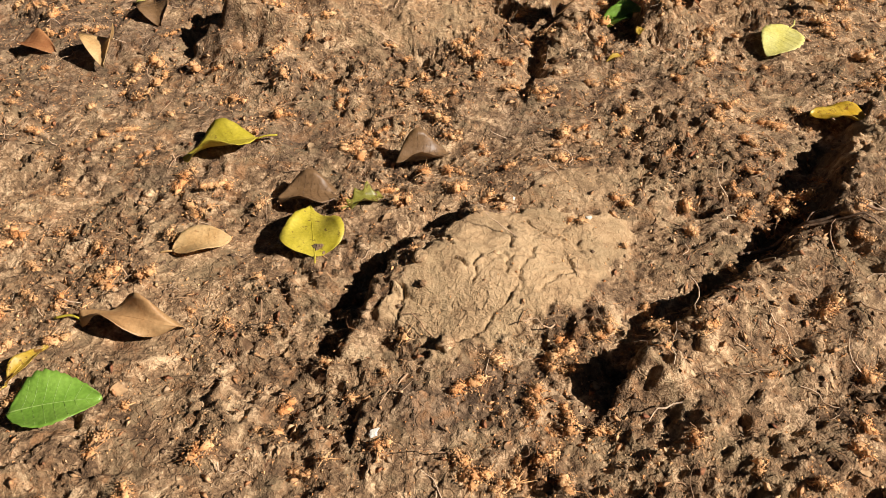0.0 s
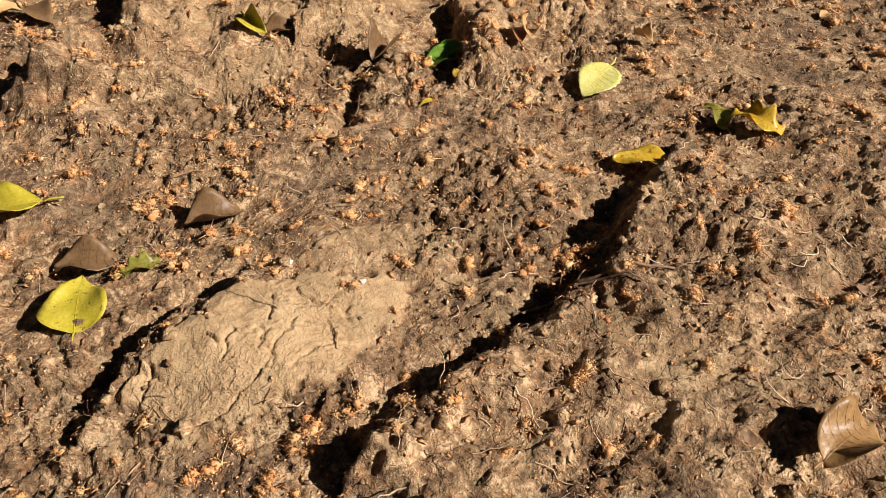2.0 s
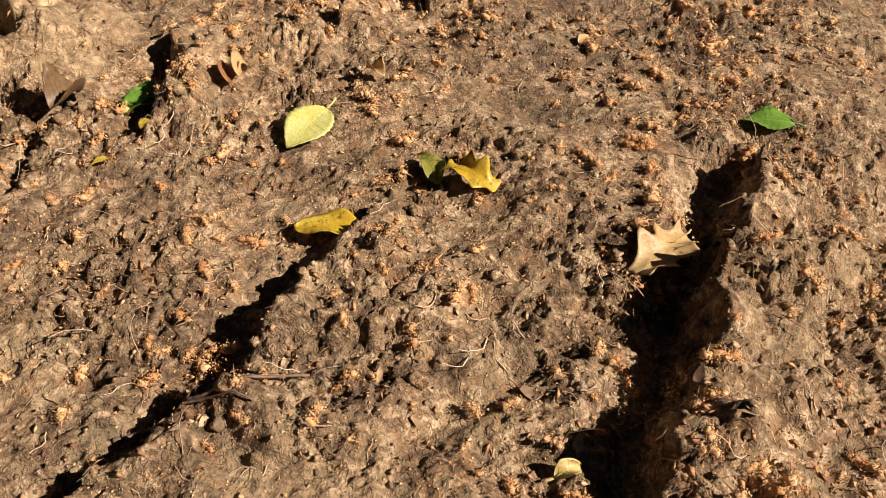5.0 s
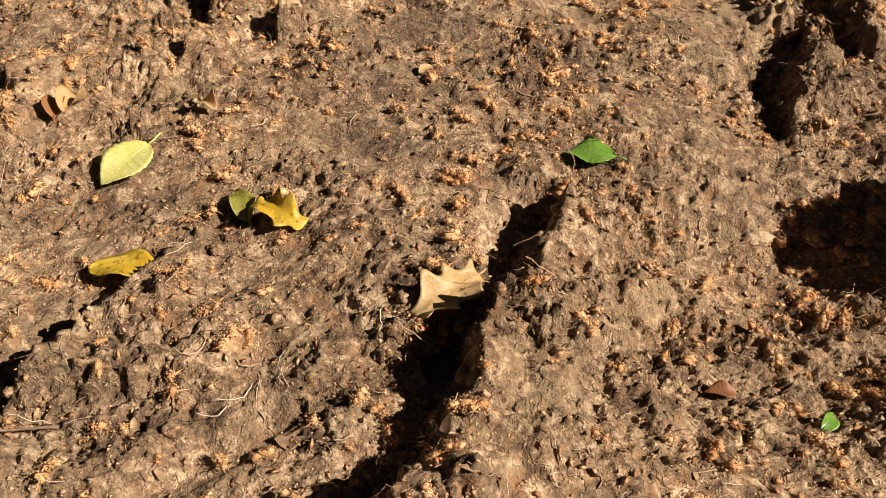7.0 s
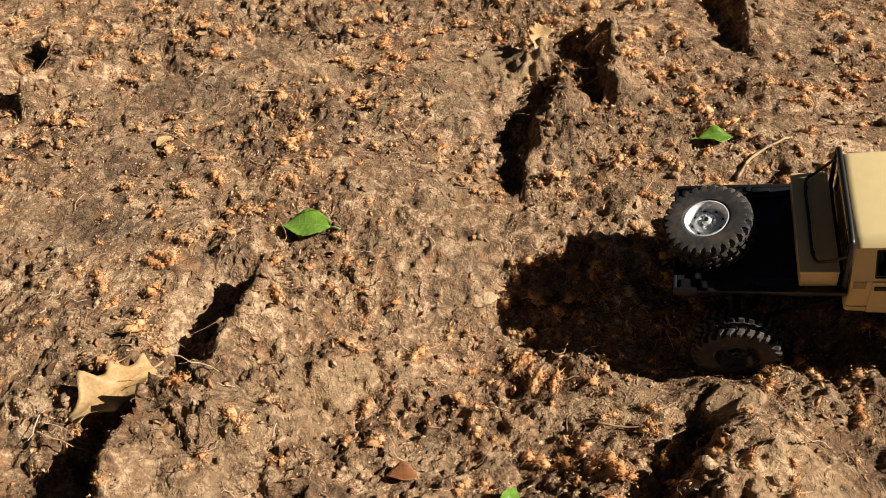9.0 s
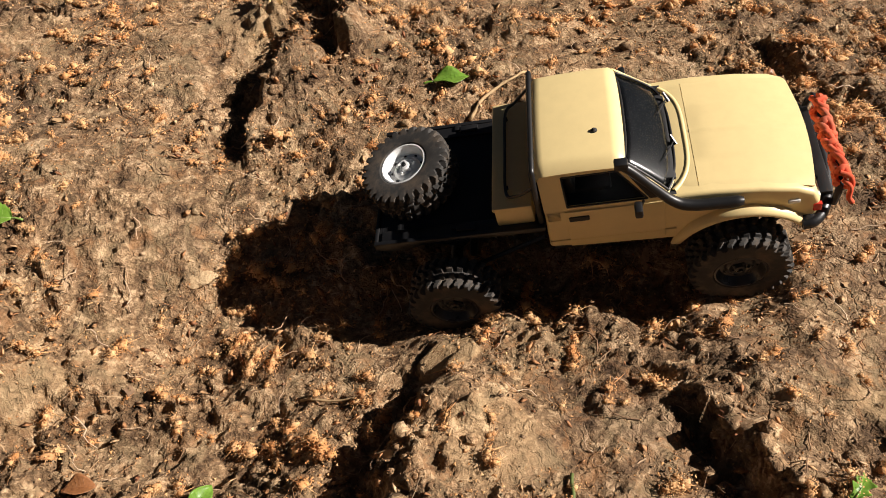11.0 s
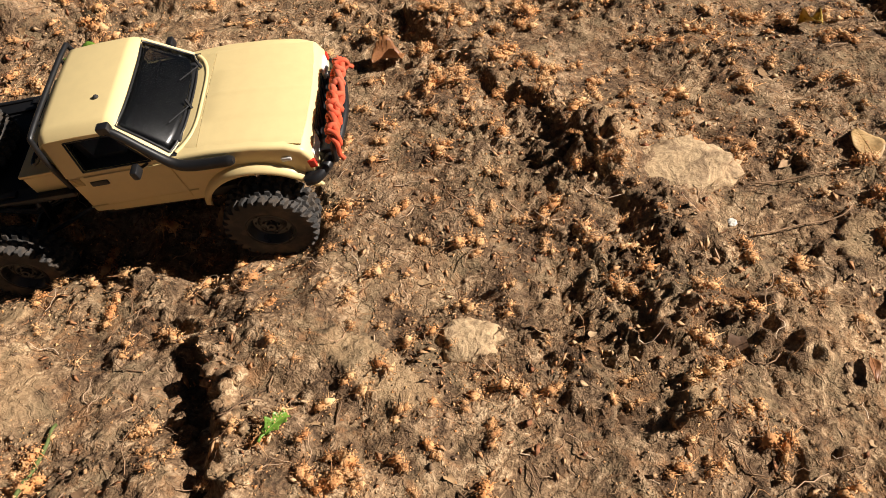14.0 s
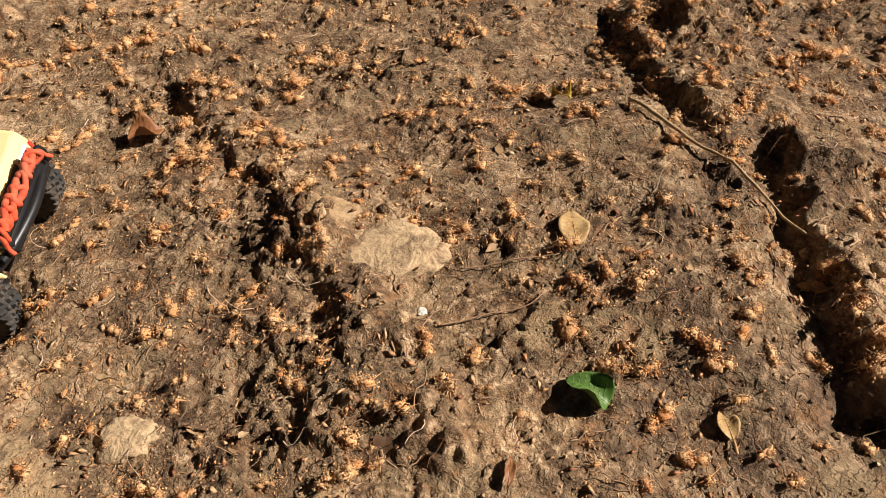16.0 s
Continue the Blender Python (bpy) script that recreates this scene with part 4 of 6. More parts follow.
def scrap_mesh(seed):
    """One torn, curled piece of a dead leaf, a unit long."""
    r = random.Random(seed)
    n, bend, fold = 8, r.uniform(-0.5, 0.7), r.uniform(-0.4, 0.4)
    rim = []
    for k in range(n):
        a, q = 2 * math.pi * k / n, r.uniform(0.25, 0.62)
        x, y = q * math.cos(a), 0.62 * q * math.sin(a)
        rim.append((x, y, bend * x * x + fold * abs(y) + r.uniform(-0.08, 0.12)))
    co = rim + [(x, y, z - 0.014) for x, y, z in rim] + [(0, 0, 0.0), (0, 0, -0.014)]
    tri = []
    for k in range(n):
        j = (k + 1) % n
        tri += [(k, j, 2 * n), (n + j, n + k, 2 * n + 1)]
    return np.array(co), np.array(tri)


def grit_mesh(seed):
    """One small angular grain of soil."""
    r = random.Random(seed)
    co = np.array([(1.1, 0, 0), (0.1, 1, 0), (-1.1, 0.1, 0), (-0.1, -1, 0), (0, 0, 0.75), (0, 0, -0.75)], float)
    co += np.array([[r.uniform(-0.38, 0.38) for _ in range(3)] for _ in range(6)])
    tri = [(0, 1, 4), (1, 2, 4), (2, 3, 4), (3, 0, 4), (1, 0, 5), (2, 1, 5), (3, 2, 5), (0, 3, 5)]
    return co, np.array(tri)


def grain_mesh(seed):
    """One dry grain, pointed at both ends."""
    r = random.Random(seed)
    co = np.array([(1.5, 0, 0), (-0.5, 0.8, 0), (-0.5, -0.8, 0), (0, 0, 1.0)], float)
    co += np.array([[r.uniform(-0.3, 0.3) for _ in range(3)] for _ in range(4)])
    return co, np.array([(0, 1, 3), (1, 2, 3), (2, 0, 3)])


def clod_mesh(seed):
    """One knobbly crumb of dried earth."""
    bm = bmesh.new()
    bmesh.ops.create_icosphere(bm, subdivisions=2, radius=1)
    r = random.Random(seed)
    off = Vector((seed * 2.7, seed * 1.3, 0))
    for v in bm.verts:
        v.co *= (0.85 + 0.55 * noise.noise(v.co * 1.6 + off) + 0.25 * noise.noise(v.co * 4 + off)) * r.uniform(0.94, 1.06)
        v.co.z *= 0.75
    bm.verts.index_update()
    out = np.array([tuple(v.co) for v in bm.verts]), np.array([[v.index for v in f.verts] for f in bm.faces])
    bm.free()
    return out


def along_banks(n, seed):
    """Places along the crests of the banks, where earth has crumbled off."""
    rng = np.random.default_rng(seed)
    ends = [(a, b) for bank_ in BANKS for a, b in zip(bank_[0], bank_[0][1:])]
    out = []
    for k in rng.integers(0, len(ends), n):
        (ax, ay), (bx, by) = ends[k]
        t = rng.uniform()
        out.append((ax + (bx - ax) * t + rng.normal(0.004, 0.014), ay + (by - ay) * t + rng.normal(0, 0.014)))
    return np.array(out)


def strand_mesh(seed, sides=3, rings=9, bend=0.9):
    """One fine root, a unit long, with bends."""
    r = random.Random(seed)
    p, a, lift = Vector((0, 0, 0)), 0.0, 0.0
    co, tri = [], []
    for k in range(rings):
        w = 0.019 * (1 - 0.6 * k / rings)
        for s in range(sides):
            q = 2 * math.pi * s / sides
            co.append((p.x - math.sin(a) * w * math.cos(q), p.y + math.cos(a) * w * math.cos(q), p.z + w * math.sin(q)))
        a += r.uniform(-bend, bend) * 0.8
        lift = max(-0.06, min(0.08, lift + r.uniform(-0.05, 0.05)))
        p = p + Vector((math.cos(a) / rings, math.sin(a) / rings, lift))
    for k in range(rings - 1):
        for s in range(sides):
            i, j = k * sides + s, k * sides + (s + 1) % sides
            tri += [(i, j, j + sides), (i, j + sides, i + sides)]
    return np.array(co), np.array(tri)


def flake_mesh(seed):
    """One bud scale: a short pointed, cupped flake."""
    r = random.Random(seed)
    w, v, h = r.uniform(0.14, 0.26), r.uniform(0.14, 0.26), r.uniform(0.10, 0.22)
    co = [(-0.5, 0, 0.02), (r.uniform(-0.1, 0.1), -w, h), (r.uniform(-0.1, 0.1), v, h), (0.5, r.uniform(-0.1, 0.1), 0.05), (0, 0, h - 0.10)]
    return np.array(co), np.array([(0, 1, 4), (1, 3, 4), (3, 2, 4), (2, 0, 4), (0, 2, 1), (1, 2, 3)])


def scatter(name, kinds, xy, size, sink, mat, label, category, tilt=0.5, flat=1.0, smooth=True, perch=0.0):
    """Many small pieces on the ground, joined into one mesh."""
    rng = np.random.default_rng(len(xy) + 17)
    z = height(xy[:, 0], xy[:, 1])
    if perch:
        for k in range(6):
            z = np.maximum(z, height(xy[:, 0] + perch * math.cos(k * 1.05), xy[:, 1] + perch * math.sin(k * 1.05)) - 0.0012)
    e = 0.004
    z0 = height(xy[:, 0], xy[:, 1])
    nx = (z0 - height(xy[:, 0] + e, xy[:, 1])) / e
    ny = (z0 - height(xy[:, 0], xy[:, 1] + e)) / e
    pts, faces, base = [], [], 0
    pick = rng.integers(0, len(kinds), len(xy))
    for q, (co, tri) in enumerate(kinds):
        sel = np.where(pick == q)[0]
        if not len(sel):
            continue
        n = len(sel)
        a = rng.uniform(0, 2 * np.pi, n)
        c, s = np.cos(a), np.sin(a)
        sz = size[sel]
        loc = co[None] * sz[:, None, None]
        loc = loc * np.array([1, 1, flat])
        px = loc[:, :, 0] * c[:, None] - loc[:, :, 1] * s[:, None]
        py = loc[:, :, 0] * s[:, None] + loc[:, :, 1] * c[:, None]
        gx = np.clip(nx[sel], -1, 1) * tilt + rng.normal(0, 0.12, n) * tilt
        gy = np.clip(ny[sel], -1, 1) * tilt + rng.normal(0, 0.12, n) * tilt
        pz = loc[:, :, 2] - px * gx[:, None] - py * gy[:, None]
        w = np.stack((px + xy[sel, 0][:, None], py + xy[sel, 1][:, None], pz + (z[sel] - sink * sz)[:, None]), -1)
        pts.append(w.reshape(-1, 3))
        off = base + np.arange(n)[:, None, None] * len(co)
        faces.append((tri[None] + off).reshape(-1, 3))
        base += n * len(co)
    me = fast_mesh(name, np.concatenate(pts), np.concatenate(faces))
    if not smooth:
        me.polygons.foreach_set("use_smooth", np.zeros(len(me.polygons), bool))
    me.materials.append(mat)
    return tagged(new(name, me), label, category, kind="stuff")


def scattered(n, seed, avoid_clay=0.9, bunch=0.5, freq=11, mould_shade=0.0, field=None):
    """Places on the ground, bunched, few on bare clay."""
    rng = np.random.default_rng(seed)
    out = np.zeros((0, 2))
    while len(out) < n:
        p = np.column_stack((rng.uniform(-0.75, 2.25, 4000), rng.uniform(-0.12, 1.35, 4000)))
        k = 1 - avoid_clay * clay_mask(p[:, 0], p[:, 1])
        k = k * np.clip(0.55 + bunch * 1.6 * gnoise(p[:, 0] * freq, p[:, 1] * freq, field or seed), 0.03, 1)
        out_by = np.maximum(np.maximum(-0.48 - p[:, 0], p[:, 0] - 1.96), np.maximum(0.06 - p[:, 1], p[:, 1] - 1.05))
        k = k * (1 - step(0.0, 0.22, out_by)) ** 1.5
        for lx, ly, lr in KEEP_CLEAR:
            k = k * ((p[:, 0] - lx) ** 2 + (p[:, 1] - ly) ** 2 > lr * lr)
        if mould_shade:
            k = k * (1 - mould_shade + mould_shade * mould_shade_mask(p[:, 0], p[:, 1]))
        out = np.concatenate((out, p[rng.uniform(0, 1, 4000) < k]))
    return out[:n]


r0 = np.random.default_rng(3)
xy = scattered(5000, 21, 0.93, 0.6)
# sparser in the west, thick in the east
xy = xy[r0.uniform(0, 1, len(xy)) < 0.54 + 0.40 * step(0.2, 0.95, xy[:, 0])]
size = 0.85 + 1.25 * r0.uniform(0, 1, len(xy)) ** 1.3
near = (xy[:, 1] < 0.60) & (xy[:, 1] > 0.10)
for sel, share in ((near, 1.0), (~near, 0.45)):
    scatter("fallen_blossom", [clump_mesh(k, share) for k in range(16)], xy[sel], size[sel], -0.0012, CATKIN,
            "dry orange-brown blossom heads strewn on the earth", "blossom litter", 0.3, perch=0.003)
xy = scattered(60000, 22, 0.86, 0.85, field=21)
scatter("blossom_grain", [grain_mesh(k) for k in range(12)], xy, 0.0004 + 0.0008 * r0.uniform(0, 1, len(xy)) ** 2, -0.1, CATKIN,
        "tiny dry blossom grains shed over the soil", "blossom litter", 0.4, smooth=False)
xy = scattered(8600, 33, 0.8, 0.6)
scatter("rootlet", [strand_mesh(k, 3, 6, 1.1) for k in range(32)], xy, 0.006 + 0.026 * r0.uniform(0, 1, len(xy)) ** 1.8, -0.02, ROOT,
        "fine pale rootlets and stalks lying on the soil", "rootlets", 0.9, perch=0.004)
xy = scattered(7600, 34, 0.85, 0.8, field=21)
scatter("blossom_stalk", [strand_mesh(k + 40, 3, 5, 1.4) for k in range(20)], xy, 0.007 + 0.011 * r0.uniform(0, 1, len(xy)), -0.03, SCALE_,
        "bent reddish-brown blossom stalks among the litter", "blossom litter", 0.9, perch=0.003)
xy = scattered(21000, 45, 0.8, 0.6, 16)
scatter("soil_crumb", [grit_mesh(k) for k in range(16)], xy, 0.0006 + 0.0018 * r0.uniform(0, 1, len(xy)) ** 4, -0.1, CRUMB,
        "loose brown crumbs of soil", "soil crumbs", 0.3)
xy = scattered(15000, 57, 0.85, 0.7, field=21)
scatter("bud_scale", [flake_mesh(k) for k in range(10)], xy, 0.0025 + 0.0065 * r0.uniform(0, 1, len(xy)) ** 2, -0.03, SCALE_,
        "small reddish-brown bud scales and leaf scraps", "leaf scraps", 0.9, perch=0.003)
xy = scattered(700, 69, 0.9, 0.5)
scatter("leaf_scrap", [scrap_mesh(k) for k in range(24)], xy, 0.005 + 0.008 * r0.uniform(0, 1, len(xy)) ** 2, -0.03, SCRAP,
        "torn curled scraps of dead brown leaves", "leaf scraps", 0.9, perch=0.003)
xy = np.concatenate((along_banks(520, 81), scattered(420, 83, 0.9, 0.7, 9)))
scatter("soil_clod", [clod_mesh(k) for k in range(14)], xy, 0.0018 + 0.0056 * r0.uniform(0, 1, len(xy)) ** 2.2, -0.1, SOIL,
        "knobbly brown clods crumbled from the banks", "soil clods", 0.2)


# ---- the toy truck ----
def plastic(name, colour, rough=0.4, grain=0.08, dust=0.0, spec=0.5):
    m, n, l, b = material(name, rough, 0, spec)
    p = place(n)
    g = noise_tex(n, l, 140, 5, 0.6, p)
    f = noise_tex(n, l, 1500, 2, 0.5, p)
    col = mix(n, l, 1.0, colour, ramp(n, l, g, [(0.3, (1 - grain,) * 3), (0.7, (1 + grain,) * 3)]), "MULTIPLY")
    if dust:
        d = ramp(n, l, noise_tex(n, l, 70, 6, 0.7, p), [(0.62 - 0.25 * dust, (0, 0, 0)), (0.78, (1, 1, 1))])
        col = mix(n, l, arith(n, l, "MULTIPLY", d, min(1, dust)), col, (0.22, 0.15, 0.09))
    l.new(col, b.inputs["Base Color"])
    l.new(arith(n, l, "ADD", rough - 0.06, arith(n, l, "MULTIPLY", g, 0.14)), b.inputs["Roughness"])
    bump(n, l, b, f, 0.12, 0.0003)
    return m


PAINT = plastic("cream_plastic", (0.80, 0.635, 0.31), 0.40, 0.03, 0.10)
BLACK = plastic("black_plastic", (0.012, 0.012, 0.013), 0.38, 0.1, 0.10)
RUBBER = plastic("rubber", (0.040, 0.037, 0.034), 0.82, 0.3, 0.6)
RIM_DARK = plastic("dark_rim_plastic", (0.036, 0.034, 0.033), 0.28, 0.15, 0.25)
RIM_WHITE = plastic("white_rim_plastic", (0.80, 0.80, 0.79), 0.4, 0.03, 0.05)
ROPE = plastic("orange_cord", (0.76, 0.085, 0.026), 0.9, 0.35, 0.9)
SEAT = plastic("grey_seat_plastic", (0.011, 0.011, 0.012), 0.65, 0.1)
LAMP_WHITE = plastic("lamp_plastic", (0.75, 0.74, 0.70), 0.2, 0.02)
LAMP_RED = plastic("red_lens", (0.65, 0.05, 0.03), 0.2, 0.05)
GLASS, gn, gl, gb = material("tinted_window", 0.06, 0, 0.5)
gb.inputs["Base Color"].default_value = (0.16, 0.17, 0.175, 1)
gb.inputs["Transmission Weight"].default_value = 1.0
gb.inputs["IOR"].default_value = 1.45
gb.inputs["Coat Weight"].default_value = 1.0
gb.inputs["Coat Roughness"].default_value = 0.27
TREADPLATE, tn, tl, tb = material("tread_plate", 0.6, 0, 0.35)
tb.inputs["Base Color"].default_value = (0.014, 0.014, 0.015, 1)
tv = tn.new("ShaderNodeTexVoronoi")
tv.inputs["Scale"].default_value = 620
tv.inputs["Randomness"].default_value = 0.0
tl.new(place(tn), tv.inputs["Vector"])
bump(tn, tl, tb, tv.outputs["Distance"], 0.35, 0.0008)

MID = 0.058
TRUCK = Matrix(((0.89502782, 0.38150985, -0.23103125, 0.97254277), (-0.4028292, 0.91382193, -0.05155696, 0.43996734),
                (0.19145193, 0.13921105, 0.97157935, -0.01204506), (0, 0, 0, 1)))
truck = new("toy_truck")
truck.matrix_basis = TRUCK
tagged(truck, "cream toy pickup truck with black flat bed and white-rimmed spare wheel", "toy truck")


def slab(profile, y0, y1, bevel=0.0, seg=2, axis="y"):
    """A side profile (x, z) given thickness from y0 to y1, with rounded edges."""
    bm = bmesh.new()
    a = [bm.verts.new((x, y0, z)) for x, z in profile]
    b = [bm.verts.new((x, y1, z)) for x, z in profile]
    n = len(profile)
    bm.faces.new(a)
    bm.faces.new(b[::-1])
    for k in range(n):
        bm.faces.new((a[k], b[k], b[(k + 1) % n], a[(k + 1) % n]))
    bmesh.ops.recalc_face_normals(bm, faces=bm.faces)
    if bevel:
        sharp = [e for e in bm.edges if len(e.link_faces) == 2 and e.calc_face_angle(0) > 0.5]
        bmesh.ops.bevel(bm, geom=sharp, offset=bevel, segments=seg, profile=0.5, affect="EDGES", clamp_overlap=True)
    return bm


def box(x0, x1, y0, y1, z0, z1, bevel=0.001, seg=2):
    return slab([(x0, z0), (x1, z0), (x1, z1), (x0, z1)], y0, y1, bevel, seg)


def lathe(bm, prof, n=32, closed=False):
    """Turn (radius, y) pairs round the y axis."""
    rings = [[bm.verts.new((r * math.cos(2 * math.pi * k / n), y, r * math.sin(2 * math.pi * k / n))) for k in range(n)] for r, y in prof]
    pairs = list(zip(rings, rings[1:])) + ([(rings[-1], rings[0])] if closed else [])
    for a, b in pairs:
        for k in range(n):
            bm.faces.new((a[k], a[(k + 1) % n], b[(k + 1) % n], b[k]))
    return rings


def smooth_angle(ob, deg=35):
    me = ob.data
    me.polygons.foreach_set("use_smooth", np.ones(len(me.polygons), bool))
    bm = bmesh.new()
    bm.from_mesh(me)
    for e in bm.edges:
        e.smooth = len(e.link_faces) == 2 and e.calc_face_angle(0) <= radians(deg)
    bm.to_mesh(me)
    bm.free()
    return ob


def tpart(name, bm, mat, parent=None, label="", deg=35, m=None):
    return smooth_angle(part(name, bm, mat, parent or truck, label, True, m), deg)


# body: nose and lower cab in one shell, arches cut over the front wheels
def arch(cx, cz, r, a0, a1, n=12):
    return [(cx + r * math.cos(radians(a0 + (a1 - a0) * k / n)), cz + r * math.sin(radians(a0 + (a1 - a0) * k / n))) for k in range(n + 1)]


SIDE = [(0.0665, 0.0600), (0.0655, 0.0255)] + [(0.100, 0.0235), (0.139, 0.0215)] + arch(0.1765, 0.006, 0.0375, 158, 22) + \
       [(0.2140, 0.0240), (0.2168, 0.0280), (0.2174, 0.0420), (0.2145, 0.0495), (0.2050, 0.0545), (0.1860, 0.0585), (0.1600, 0.0612), (0.148, 0.0612)]
tpart("body_shell", slab(SIDE, 0.0125, 0.1055, 0.0032, 4), PAINT, deg=50)

# bonnet with two pressed ridges, and the cowl between it and the windscreen
def crowned(x0, x1, half, nx, z_at, bow=0.0):
    """A sheet across the truck from x0 to x1, its front edge bowed."""
    bm = bmesh.new()
    rows_ = []
    for i in range(nx + 1):
        t = i / nx
        row = []
        for j in range(65):
            v = j / 32 - 1
            row.append(bm.verts.new((x0 + (x1 - x0) * t + bow * (1 - v * v) * t, MID + 0.0008 + v * half, z_at(t, v))))
        rows_.append(row)
    for p, q in zip(rows_, rows_[1:]):
        for j in range(64):
            bm.faces.new((p[j], q[j], q[j + 1], p[j + 1]))
    bmesh.ops.recalc_face_normals(bm, faces=bm.faces)
    if sum(f.normal.z for f in bm.faces) < 0:
        bmesh.ops.reverse_faces(bm, faces=bm.faces)
    return bm


def bonnet_z(t, v):
    z = 0.0624 - 0.0026 * t - 0.0066 * t ** 2.4 - 0.0007 * v * v - 0.0008 * max(0, abs(v) - 0.9) / 0.1
    return z + 0.0006 * min(1, t / 0.12) / (1 + math.exp((abs(v) - 0.50) / 0.022)) + 0.0004 * math.exp(-(v / 0.03) ** 2)


def cowl_z(t, v):
    return 0.0624 - 0.0007 * v * v - 0.0008 * max(0, abs(v) - 0.9) / 0.1 - 0.0016 * (1 - t) ** 2


for name, bm in (("bonnet", crowned(0.1532, 0.2140, 0.0425, 18, bonnet_z, 0.0036)), ("cowl", crowned(0.1360, 0.1528, 0.0420, 6, cowl_z))):
    panel = tpart(name, bm, PAINT, deg=60)
    sol = panel.modifiers.new("thick", "SOLIDIFY")
    sol.thickness, sol.offset = 0.0016, -1
bm = bmesh.new()
tube(bm, [(0.1502 - 0.0105 * v ** 4, MID + 0.0405 * v, 0.0613 - 0.0008 * v * v) for v in [k / 10 - 1 for k in range(21)]], 0.0017, 8)
tpart("cowl_rib", bm, PAINT, label="rolled rib round the foot of the windscreen", deg=80)


def framed(name, outer, inset, thick, glazed=True):
    """A frame round an opening (four corners, four insets), and the pane in it."""
    o = [Vector(p) for p in outer]
    c = sum(o, Vector()) / 4
    q = [Vector(p) for p in inset]
    nrm = (o[1] - o[0]).cross(o[3] - o[0]).normalized()
    bm = bmesh.new()
    rings = []
    for d in (0, thick):
        rings.append([bm.verts.new(p - nrm * d) for p in o])
        rings.append([bm.verts.new(p - nrm * d) for p in q])
    of, qf, ob_, qb = rings
    for k in range(4):
        j = (k + 1) % 4
        bm.faces.new((of[k], of[j], qf[j], qf[k]))
        bm.faces.new((ob_[j], ob_[k], qb[k], qb[j]))
        bm.faces.new((of[j], of[k], ob_[k], ob_[j]))
        bm.faces.new((qf[k], qf[j], qb[j], qb[k]))
    bmesh.ops.recalc_face_normals(bm, faces=bm.faces)
    bmesh.ops.bevel(bm, geom=list(bm.edges), offset=0.0005, segments=2, affect="EDGES", clamp_overlap=True)
    fr = tpart(name, bm, PAINT, deg=40)
    # dark sheet added on the inner face to keep the cab's inside dark
    bm = bmesh.new()
    lin = [[bm.verts.new(p + (c - p) * 0.03 - nrm * (thick + d)) for p in side_] for d in (0.0003, 0.0009) for side_ in (o, q)]
    for k in range(4):
        j = (k + 1) % 4
        bm.faces.new((lin[0][k], lin[0][j], lin[1][j], lin[1][k]))
        bm.faces.new((lin[2][j], lin[2][k], lin[3][k], lin[3][j]))
        bm.faces.new((lin[0][j], lin[0][k], lin[2][k], lin[2][j]))
        bm.faces.new((lin[1][k], lin[1][j], lin[3][j], lin[3][k]))
    bmesh.ops.recalc_face_normals(bm, faces=bm.faces)
    part("dark_inner_sheet", bm, SEAT, fr, "dark grey sheet added inside the cab", False)
    if glazed:
        bm = bmesh.new()
        e = [p + (c - p) * -0.01 for p in q]
        a = [bm.verts.new(p - nrm * (thick * 0.55)) for p in e]
        b = [bm.verts.new(p - nrm * (thick * 0.55 + 0.0006)) for p in e]
        bm.faces.new(a)
        bm.faces.new(b[::-1])
        for k in range(4):
            bm.faces.new((a[k], b[k], b[(k + 1) % 4], a[(k + 1) % 4]))
        bmesh.ops.recalc_face_normals(bm, faces=bm.faces)
        pane = part("window_pane", bm, GLASS, fr, "dark tinted window pane", False)
        pane.visible_shadow = False
    # black rubber seal round the pane
    bm = bmesh.new()
    ring = [p - nrm * 0.0001 for p in q]
    for k in range(4):
        tube(bm, [ring[k], ring[(k + 1) % 4]], 0.00055, 6)
    part("window_seal", bm, BLACK, fr)
    return fr


# cab sides
for sgn in (-1, 1):
    yb, yr = MID + sgn * 0.0452, MID + sgn * 0.0385
    R0, F0, F1, R1 = (0.0665, yb, 0.0590), (0.1375, yb, 0.0600), (0.1142, yr, 0.0858), (0.0655, yr, 0.0862)

    def on(x, z):
        t = (z - 0.0590) / (0.0860 - 0.0590)
        return (x, yb + (yr - yb) * t, z)
    outer, inset = [R0, F0, F1, R1], [on(0.0800, 0.0618), on(0.1250, 0.0618), on(0.1095, 0.0825), on(0.0790, 0.0825)]
    if sgn > 0:
        outer, inset = [outer[k] for k in (1, 0, 3, 2)], [inset[k] for k in (1, 0, 3, 2)]
    cab = framed("cab_side", outer, inset, 0.0022, False)
    # black quarter pane behind the windscreen post
    bm = bmesh.new()
    tri_ = [Vector(on(x, z)) for x, z in ((0.1262, 0.0622), (0.1318, 0.0622), (0.1156, 0.0790))]
    for d in (0.0006, -0.0004):
        for p in tri_:
            bm.verts.new(p + Vector((0, sgn * d, 0)))
    bm.verts.ensure_lookup_table()
    v = bm.verts
    bm.faces.new((v[0], v[1], v[2]))
    bm.faces.new((v[5], v[4], v[3]))
    for k in range(3):
        bm.faces.new((v[k], v[(k + 1) % 3], v[3 + (k + 1) % 3], v[3 + k]))
    bmesh.ops.recalc_face_normals(bm, faces=bm.faces)
    part("quarter_pane", bm, BLACK, cab, "black quarter pane", False)
# windscreen and rear window
ybn, ybf, yrn, yrf = MID - 0.0445, MID + 0.0445, MID - 0.0385, MID + 0.0385


